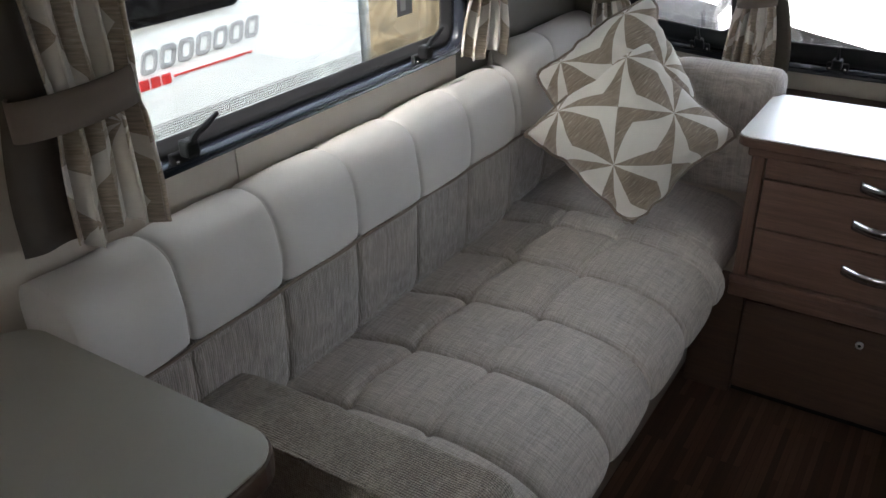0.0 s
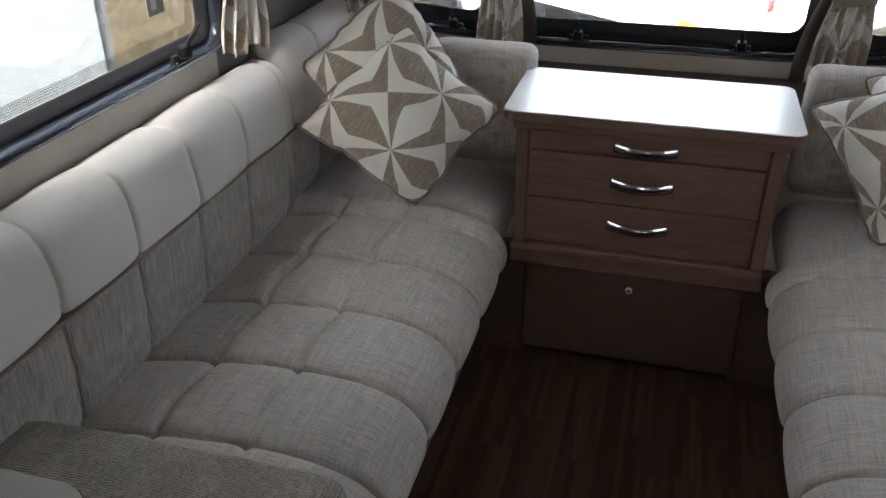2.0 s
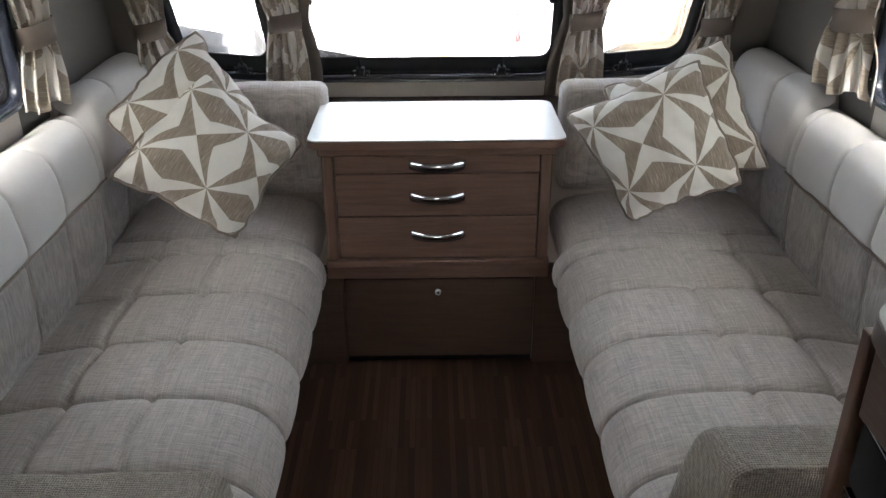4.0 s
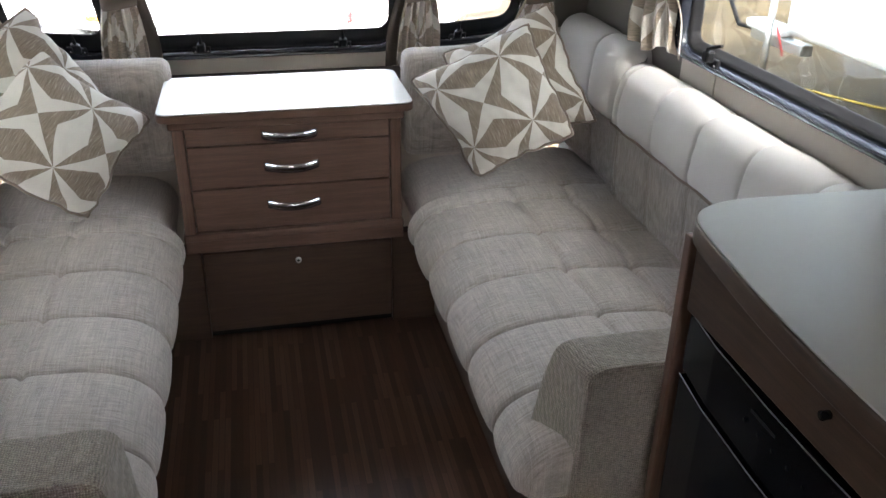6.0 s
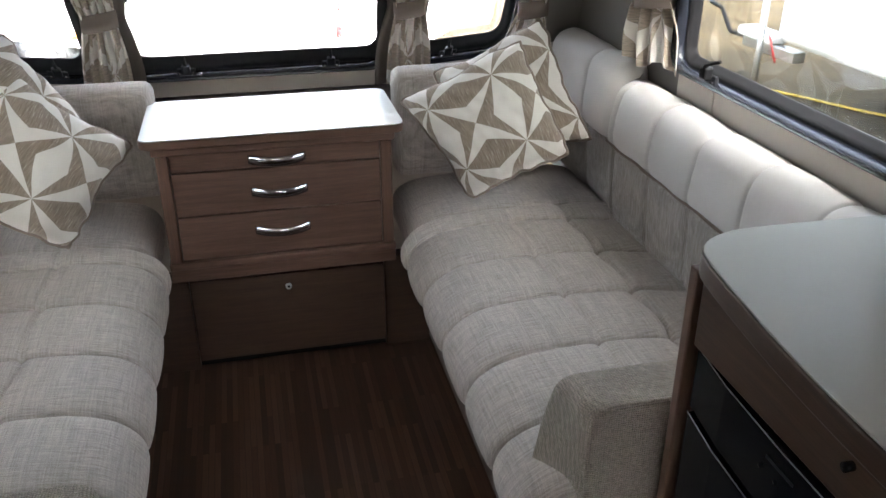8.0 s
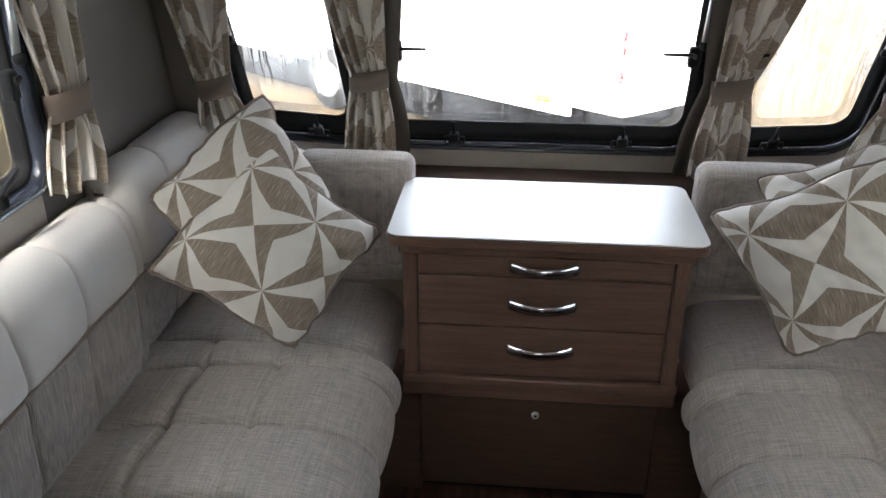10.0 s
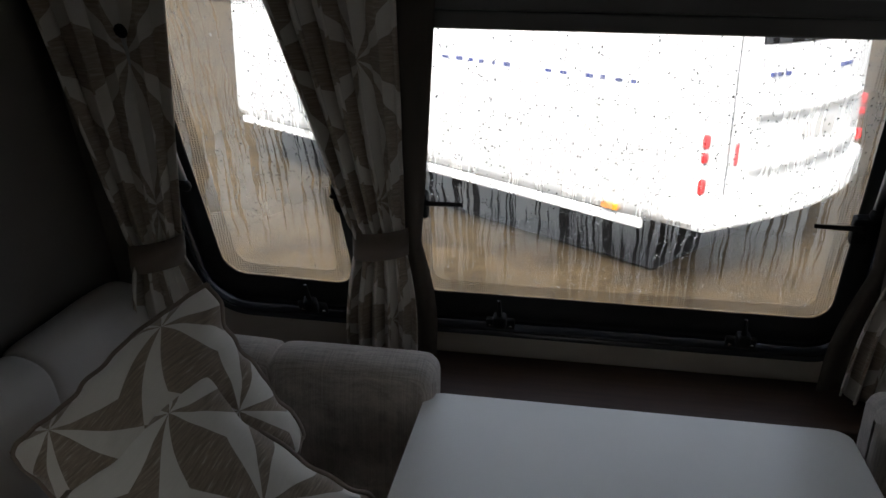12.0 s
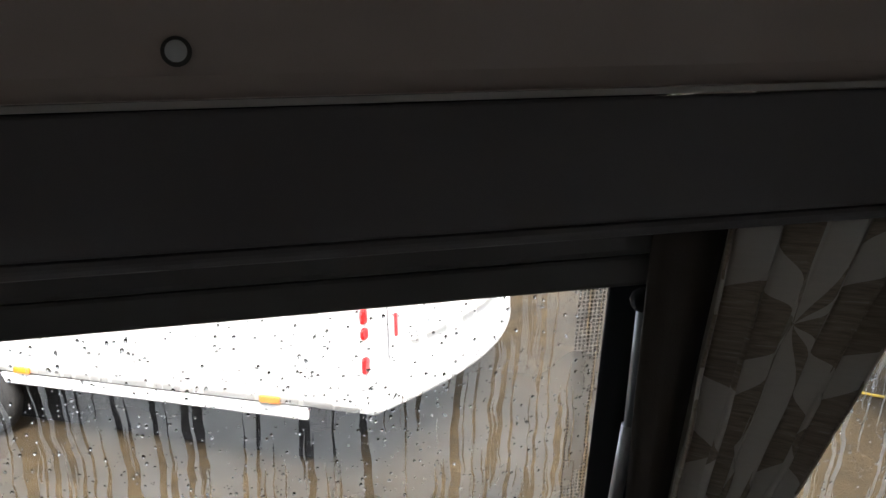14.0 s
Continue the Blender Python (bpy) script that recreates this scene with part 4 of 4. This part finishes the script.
                row.append(bm.verts.new((p.x, p.y, z + 0.004)))
            rows.append(row)
        for a, b in zip(rows, rows[1:]):
            for i in range(6):
                bm.faces.new((a[i], a[i + 1], b[i + 1], b[i]))
        ln = part("lining", bm, LINING, cu, "plain dark taupe lining edge")
        sd = ln.modifiers.new("thickness", "SOLIDIFY")
        sd.thickness = 0.003
    return cu


CL = "beige star-print curtain gathered with a taupe tieback "
FH = (1.46, 0.985, 0.715)
curtain((-0.525, 0.415, 1.46), (-0.480, 0.575, 0.985), (-0.492, 0.62, 0.72), (1, 0, 0), (0.225, 0.092, 0.145), FH, 5, 0.020, CL + "between two front panes", 0.4, lining=1)
curtain((0.565, 0.415, 1.46), (0.496, 0.575, 0.985), (0.490, 0.62, 0.72), (1, 0, 0), (0.242, 0.090, 0.145), FH, 5, 0.020, CL + "between two front panes", 2.1, lining=-1)
curtain((-0.895, 0.362, 1.46), (-0.862, 0.415, 0.995), (-0.815, 0.40, 0.81), (0.9, 0.43, 0), (0.21, 0.080, 0.15), (1.46, 0.995, 0.78), 4, 0.018, CL + "in the front corner", 1.2)
curtain((0.910, 0.362, 1.46), (0.872, 0.415, 0.995), (0.822, 0.40, 0.81), (0.9, -0.43, 0), (0.21, 0.080, 0.15), (1.46, 0.995, 0.78), 4, 0.018, CL + "in the front corner", 3.2)
curtain((-0.955, -0.20, 1.5), (-0.955, -0.135, 1.09), (-0.955, -0.165, 0.93), (0.45, 0.89, 0), (0.20, 0.09, 0.14), (1.60, 1.10, 0.925), 4, 0.016, CL + "beside the side window", 0.9)
curtain((-0.935, -1.285, 1.5), (-0.935, -1.262, 1.12), (-0.935, -1.262, 0.93), (0.12, 0.993, 0), (0.165, 0.12, 0.14), (1.60, 1.125, 0.92), 4, 0.020, CL + "beside the side window", 2.6, lining=-1, lining_w=0.07)
curtain((1.010, -0.20, 1.5), (1.010, -0.15, 1.10), (1.010, -0.17, 0.95), (0.42, -0.91, 0), (0.20, 0.11, 0.18), (1.60, 1.12, 0.945), 4, 0.016, CL + "beside the side window", 1.9)
curtain((1.010, -1.29, 1.5), (1.010, -1.25, 1.12), (1.010, -1.25, 0.95), (0.42, -0.91, 0), (0.22, 0.15, 0.17), (1.60, 1.125, 0.955), 4, 0.016, CL + "beside the side window", 0.2)


# ---- units at the ends of the sofas ----
def worktop_unit(name, label, pts, z, thick, top_mat, x_front, side, y0, y1, xw):
    u = thing(name, label, "cabinet", at=(0.5 * (x_front + xw), 0.5 * (y0 + y1), 0))
    part("worktop_edge", slab_bm(pts, z - thick, z - 0.0025, 0.004), WOODY, u, "brown curved worktop edge", smooth=False)
    cxm, cym = sum(p[0] for p in pts) / len(pts), sum(p[1] for p in pts) / len(pts)
    part("worktop", slab_bm([(cxm + (x - cxm) * 0.992, cym + (y - cym) * 0.992) for x, y in pts], z - 0.0015, z + 0.0015, 0.001), top_mat, u, "smooth grey-cream laminate worktop", smooth=False)
    a, b = sorted((x_front, xw))
    box("end_panel", (a, y1 - 0.022, 0.0), (b, y1, z - thick - 0.001), WOODZ, u, "walnut end panel", 0.003)
    return u


pts = rrect(XL + 0.004, -2.4, -0.492, -1.405, 0.055, 8)
lu = worktop_unit("sideboard", "walnut sideboard with grey laminate top at the sofa end", pts, 0.815, 0.036, LAMIN2, -0.535, -1, -2.38, -1.425, XL + 0.005)
box("door", (-0.555, -2.38, 0.06), (-0.535, -1.45, 0.775), WOODZ, lu, "walnut cupboard door", 0.003)
box("body", (XL + 0.006, -2.38, 0.0), (-0.558, -1.448, 0.776), WOODD, lu, "", 0.002)

# kitchen unit with a bowed front edge
ZK = 0.955
bow = [(XR - 0.004, -1.192), (0.70, -1.182), (0.645, -1.186), (0.600, -1.204), (0.572, -1.235), (0.562, -1.275), (0.550, -1.36), (0.534, -1.50), (0.526, -1.65), (0.527, -1.85), (0.552, -2.1), (0.57, -2.4), (0.60, -2.7), (XR - 0.004, -2.7)]
for _ in range(2):
    cut = [bow[0]]
    for (xa, ya), (xc, yc) in zip(bow[:-1], bow[1:]):
        cut += [(0.75 * xa + 0.25 * xc, 0.75 * ya + 0.25 * yc), (0.25 * xa + 0.75 * xc, 0.25 * ya + 0.75 * yc)]
    bow = cut + [bow[-1]]
ku = worktop_unit("kitchen_unit", "walnut kitchen unit with curved pale worktop above a black fridge", bow[::-1], ZK, 0.040, LAMIN2, 0.578, 1, -2.7, -1.205, XR - 0.005)
box("drawer_front", (0.578, -2.68, 0.795), (0.600, -1.246, 0.912), WOODY, ku, "walnut drawer front", 0.003)
bm = tube_bm([(0.578, -1.60, 0.855), (0.566, -1.60, 0.855)], [0.006, 0.0065], 14)
part("push_catch", bm, GLOSS, ku, "round dark push catch")
box("body", (0.602, -2.68, 0.0), (XR - 0.006, -1.229, 0.912), WOODD, ku, "", 0.002)
fr = thing("fridge", "glossy black built-in fridge with a bowed door", "fridge", at=(0.59, -1.6, 0.05))
bm = slab_bm([(0.600, -1.250), (0.586, -1.250), (0.574, -1.35), (0.568, -1.50), (0.568, -1.62), (0.574, -1.78), (0.586, -1.88), (0.600, -1.88)], 0.68, 0.79, 0.003)
part("control_panel", bm, GLOSS, fr, "black glass control panel", smooth=False)
bm = slab_bm([(0.600, -1.250), (0.584, -1.250), (0.570, -1.35), (0.563, -1.50), (0.563, -1.62), (0.570, -1.78), (0.584, -1.88), (0.600, -1.88)], 0.06, 0.672, 0.004)
fd = part("door", bm, GLOSS, fr, "black glossy fridge door", smooth=False)
for nm, z, off in (("panel_edge", 0.7915, 0.0), ("door_edge", 0.6735, -0.004)):
    bm = tube_bm([(0.5855 + off, -1.252, z), (0.5735 + off, -1.35, z), (0.5675 + off, -1.50, z), (0.5675 + off, -1.62, z), (0.5735 + off, -1.78, z), (0.5855 + off, -1.88, z)], 0.0009, 6)
    part(nm, bm, GREYP, fr, "thin bright edge line")
for k in range(5):
    bm = tube_bm([(0.5685, -1.46 - 0.035 * k, 0.74), (0.5672, -1.46 - 0.035 * k, 0.74)], 0.004, 12)
    part("button", bm, GLOSS, fr)
box("display_mark", (0.5667, -1.53, 0.762), (0.5675, -1.47, 0.767), BLACKM, fr, "thin dull marking bar", 0)

# ---- outdoors ----
bm = bmesh.new()
bmesh.ops.create_grid(bm, x_segments=2, y_segments=2, size=400, matrix=Matrix.Translation((0, 0, -0.62)))
tagged(part("ground", bm, GROUND), "wet tan gravel ground of a caravan park", "ground", kind="structure")


def caravan_shell(name, label, length, width, z0, z1, m, r=0.22):
    """A parked caravan: a long shell with rounded corners; local x along its side, y across, origin at the near lower corner."""
    c = thing(name, label, "caravan")
    c.matrix_world = m
    bm = slab_bm(rrect(0, 0, length, width, r, 6), z0, z1, 0.09)
    b = part("body", bm, WHITE, None, "", smooth=True)
    b.parent = c
    return c


def child_box(name, parent, lo, hi, material, label="", bev=0.01):
    b = box(name, lo, hi, material, None, label, bev)
    b.parent = parent
    return b


def wheel(parent, x, y, z, r=0.32, hub=None):
    hub = hub or STEEL
    bm = bmesh.new()
    bmesh.ops.create_cone(bm, cap_ends=True, segments=32, radius1=r, radius2=r, depth=0.18, matrix=Matrix.Translation((x, y, z)) @ Matrix.Rotation(radians(90), 4, "X"))
    bmesh.ops.bevel(bm, geom=[e for e in bm.edges if e.calc_length() < 0.1], offset=0.03, segments=3, affect="EDGES")
    t = part("wheel", bm, RUBBER, None, "black tyre")
    t.parent = parent
    bm = bmesh.new()
    bmesh.ops.create_cone(bm, cap_ends=True, segments=24, radius1=r * 0.62, radius2=r * 0.55, depth=0.03, matrix=Matrix.Translation((x, y - 0.095, z)) @ Matrix.Rotation(radians(90), 4, "X"))
    k = part("rim", bm, hub, None, "wheel rim")
    k.parent = t
    for q in range(5):
        a = 2 * math.pi * q / 5
        bm = box_bm((-0.02, -0.012, 0.03), (0.02, 0.0, r * 0.56), 0.004)
        sp = part("spoke", bm, hub, None, "", smooth=False)
        sp.data.transform(Matrix.Translation((x, y - 0.112, z)) @ Matrix.Rotation(a, 4, "Y"))
        sp.parent = t


# caravan ahead, seen from its rear corner: side runs away to the left
ang = math.atan2(0.59, -0.81)
C1 = Matrix.Translation((0.585, 4.25, 0)) @ Matrix.Rotation(ang, 4, "Z") @ Matrix.Diagonal((1, -1, 1, 1))
c1 = caravan_shell("caravan", "white parked caravan seen from its rear corner", 5.4, 2.65, -0.14, 1.95, C1)


def rear_x(y):
    """Outward bow of the rear panel."""
    return -0.24 * max(0.0, 1 - ((y - 1.32) / 1.34) ** 2)


for v in c1.children[0].data.vertices:
    if v.co.x < 0.6:
        v.co.x = max(v.co.x, 0.10)


def bowed(name, y0, y1, z0, z1, out, material, label, bev=0.02):
    ys = [y0 + (y1 - y0) * i / 14 for i in range(15)]
    pts = [(rear_x(y) - out, y) for y in ys] + [(0.30, y) for y in reversed(ys)]
    ob = part(name, slab_bm(pts, z0, z1, bev), material, None, label, smooth=False)
    ob.parent = c1
    return ob


bowed("rear_skin", 0.02, 2.63, -0.10, 1.90, 0.0, WHITE, "white bowed rear skin", 0.02)
child_box("side_skirt", c1, (0.34, 0.02, -0.20), (5.2, 0.06, -0.13), WHITE, "white lower skirt")
# black block down almost to the ground, put in for the shade underneath
child_box("chassis", c1, (0.4, 0.35, -0.60), (5.0, 1.9, -0.16), BLACKM, "black block for the dark underside", 0.02)
child_box("marker_lamp", c1, (0.50, -0.012, -0.11), (0.64, 0.01, -0.065), ORANGE, "orange side marker lamp", 0.008)
child_box("marker_lamp", c1, (2.48, -0.012, -0.11), (2.62, 0.01, -0.065), ORANGE, "orange side marker lamp", 0.008)
for yy in (0.05, 2.53):
    for zz, hh in ((0.10, 0.10), (0.30, 0.07), (0.39, 0.09)):
        child_box("tail_lamp", c1, (rear_x(yy) - 0.03, yy, zz), (0.11, yy + 0.06, zz + hh), REDL, "red rear lamp", 0.02)
child_box("reflector", c1, (rear_x(0.33) - 0.012, 0.32, 0.26), (0.02, 0.35, 0.40), REDL, "red reflector", 0.008)
bowed("rear_bumper", 0.05, 2.60, -0.14, 0.06, 0.07, WHITE, "white rear bumper panel", 0.03)
bowed("rear_panel", 0.45, 2.0, 0.20, 0.30, 0.05, WHITE, "white moulded rear ledge", 0.03)
bowed("rear_panel", 0.45, 2.0, 0.55, 0.63, 0.05, WHITE, "white moulded rear ledge", 0.03)
bowed("number_plate", 0.98, 1.48, 0.36, 0.47, 0.008, LAMIN, "pale number plate", 0.003)
bowed("rear_window", 0.45, 2.0, 1.0, 1.5, 0.012, GLOSS, "dark rear window", 0.01)
rng = random.Random(3)
x = 0.45
while x < 2.2:
    w = rng.uniform(0.025, 0.07)
    if rng.random() < 0.7:
        child_box("lettering_bar", c1, (x, -0.004, 0.74), (x + w, 0.004, 0.762 + 0.008 * rng.random()), BLUEP, "small blue lettering bar", 0.0)
    x += w + rng.uniform(0.03, 0.09)
for y in (0.55, 0.62, 0.70, 1.45, 1.53, 1.62):
    child_box("lettering_bar", c1, (rear_x(y + 0.025) - 0.012, y, 0.80), (0.05, y + 0.05, 0.825), BLUEP, "small blue lettering bar", 0.0)
child_box("panel_seam", c1, (rear_x(0.265) - 0.003, 0.26, 0.07), (0.05, 0.272, 1.8), GREYP, "grey panel joint", 0.0)
wheel(c1, 3.0, 0.06, -0.32, 0.29, GREYL)

# caravan alongside, broadside to the left window
C2 = Matrix.Translation((-2.62, 1.555, 0)) @ Matrix.Rotation(radians(-90), 4, "Z") @ Matrix.Diagonal((1, -1, 1, 1))
c2 = caravan_shell("caravan", "white parked caravan with grey and red side graphics", 6.0, 2.2, -0.2, 2.0, C2, 0.12)
child_box("chassis", c2, (0.3, 0.12, -0.4), (5.7, 2.0, -0.19), BLACKM, "black block for the dark underside", 0.02)
child_box("edge_moulding", c2, (-0.005, -0.004, -0.2), (0.03, 0.05, 1.98), STEEL, "pale corner moulding", 0.01)
child_box("side_window", c2, (0.92, -0.012, 0.752), (2.3, 0.01, 1.45), GLOSS, "dark side window", 0.03)
wheel(c2, 3.3, 0.10, -0.30)
# large slanting graphic: plain rounded shapes in place of a name
for k in range(7):
    x0, z = 0.80 + 0.095 * k, 0.592 - 0.004 * k
    bm = ring_bm(rrect(0, 0, 0.082, 0.092, 0.026, 5), rrect(0.023, 0.020, 0.059, 0.072, 0.010, 5), [(0, 0), (0, 0.003), (0.2, 0.005), (0.8, 0.005), (1, 0.003), (1, 0)])
    for v in bm.verts:
        v.co = Vector((x0 + v.co.x - (v.co.y - 0.046) * 0.28, -0.001 - v.co.z, z + v.co.y))
    bmesh.ops.recalc_face_normals(bm, faces=bm.faces)
    part("graphic_shape", bm, GREYL, None, "slanting grey rounded shape", smooth=False).parent = c2
b = child_box("graphic_line", c2, (0.86, -0.006, 0.530), (1.30, 0.004, 0.538), REDP, "thin red stripe", 0.0)
for k in range(3):
    child_box("graphic_bar", c2, (1.32 + 0.055 * k, -0.006, 0.512), (1.362 + 0.055 * k, 0.004, 0.552), REDP, "small red lettering bar", 0.0)

# caravan nose and drawbar beyond the right window
C3 = Matrix.Translation((4.15, 4.0, 0)) @ Matrix.Rotation(radians(-90), 4, "Z")
c3 = caravan_shell("caravan", "white parked caravan with its drawbar to the fore", 5.5, 2.2, -0.02, 1.9, C3, 0.3)
child_box("chassis", c3, (0.9, 0.7, -0.2), (5.2, 2.0, -0.01), BLACKM, "black block for the dark underside", 0.02)
child_box("drawbar", c3, (-0.45, 0.10, -0.17), (0.3, 0.22, -0.08), STEEL, "zinc steel drawbar", 0.01)
child_box("hitch_cover", c3, (-0.5, 0.06, -0.08), (0.0, 0.26, 0.0), WHITE, "white hitch cover", 0.03)
b = part("jockey_post", tube_bm([(-0.10, 0.05, -0.61), (-0.10, 0.05, 0.32)], 0.03, 10), STEEL, None, "zinc jockey wheel post")
b.parent = c3
b = part("hitch_handle", tube_bm([(-0.45, 0.16, -0.1), (-0.75, 0.16, -0.12), (-0.95, 0.16, 0.06), (-1.15, 0.16, 0.08)], 0.02, 8), BLACKM, None, "black hitch handle")
b.parent = c3
b = part("brake_lever", tube_bm([(0.12, 0.07, -0.2), (0.06, 0.05, -0.06), (0.0, 0.05, 0.02)], 0.009, 8), REDP, None, "red brake lever")
b.parent = c3
cb = part("power_cable", tube_bm([(3.9 + 0.09 * i, 5.69 - 0.16 * i + 0.04 * math.sin(i * 0.9), -0.607) for i in range(24)], 0.012, 6), CABLE)
tagged(cb, "yellow power cable trailing over the ground", "cable")

# far hedge beyond the park
rng = random.Random(7)
vs, fs = [], []
for k in range(5000):
    a = rng.uniform(-1.0, 1.0)
    x, y, z = a * 70, 42 + rng.uniform(-1.5, 1.5), -0.6 + rng.random() ** 0.7 * (2.6 + 0.8 * math.sin(a * 23) + 0.5 * math.sin(a * 61))
    q = Vector((rng.uniform(-1, 1), rng.uniform(-1, 1), rng.uniform(-1, 1))).normalized()
    r = q.orthogonal().normalized() * rng.uniform(0.15, 0.4)
    o = q.cross(r)
    b0 = len(vs)
    p = Vector((x, y, z))
    vs += [tuple(p + r), tuple(p + o), tuple(p - r), tuple(p - o)]
    fs.append((b0, b0 + 1, b0 + 2, b0 + 3))
me = bpy.data.meshes.new("hedge")
me.from_pydata(vs, [], fs)
me.materials.append(LEAF)
tagged(new("hedge", me), "dark green hedge along the far edge", "hedge", kind="stuff")
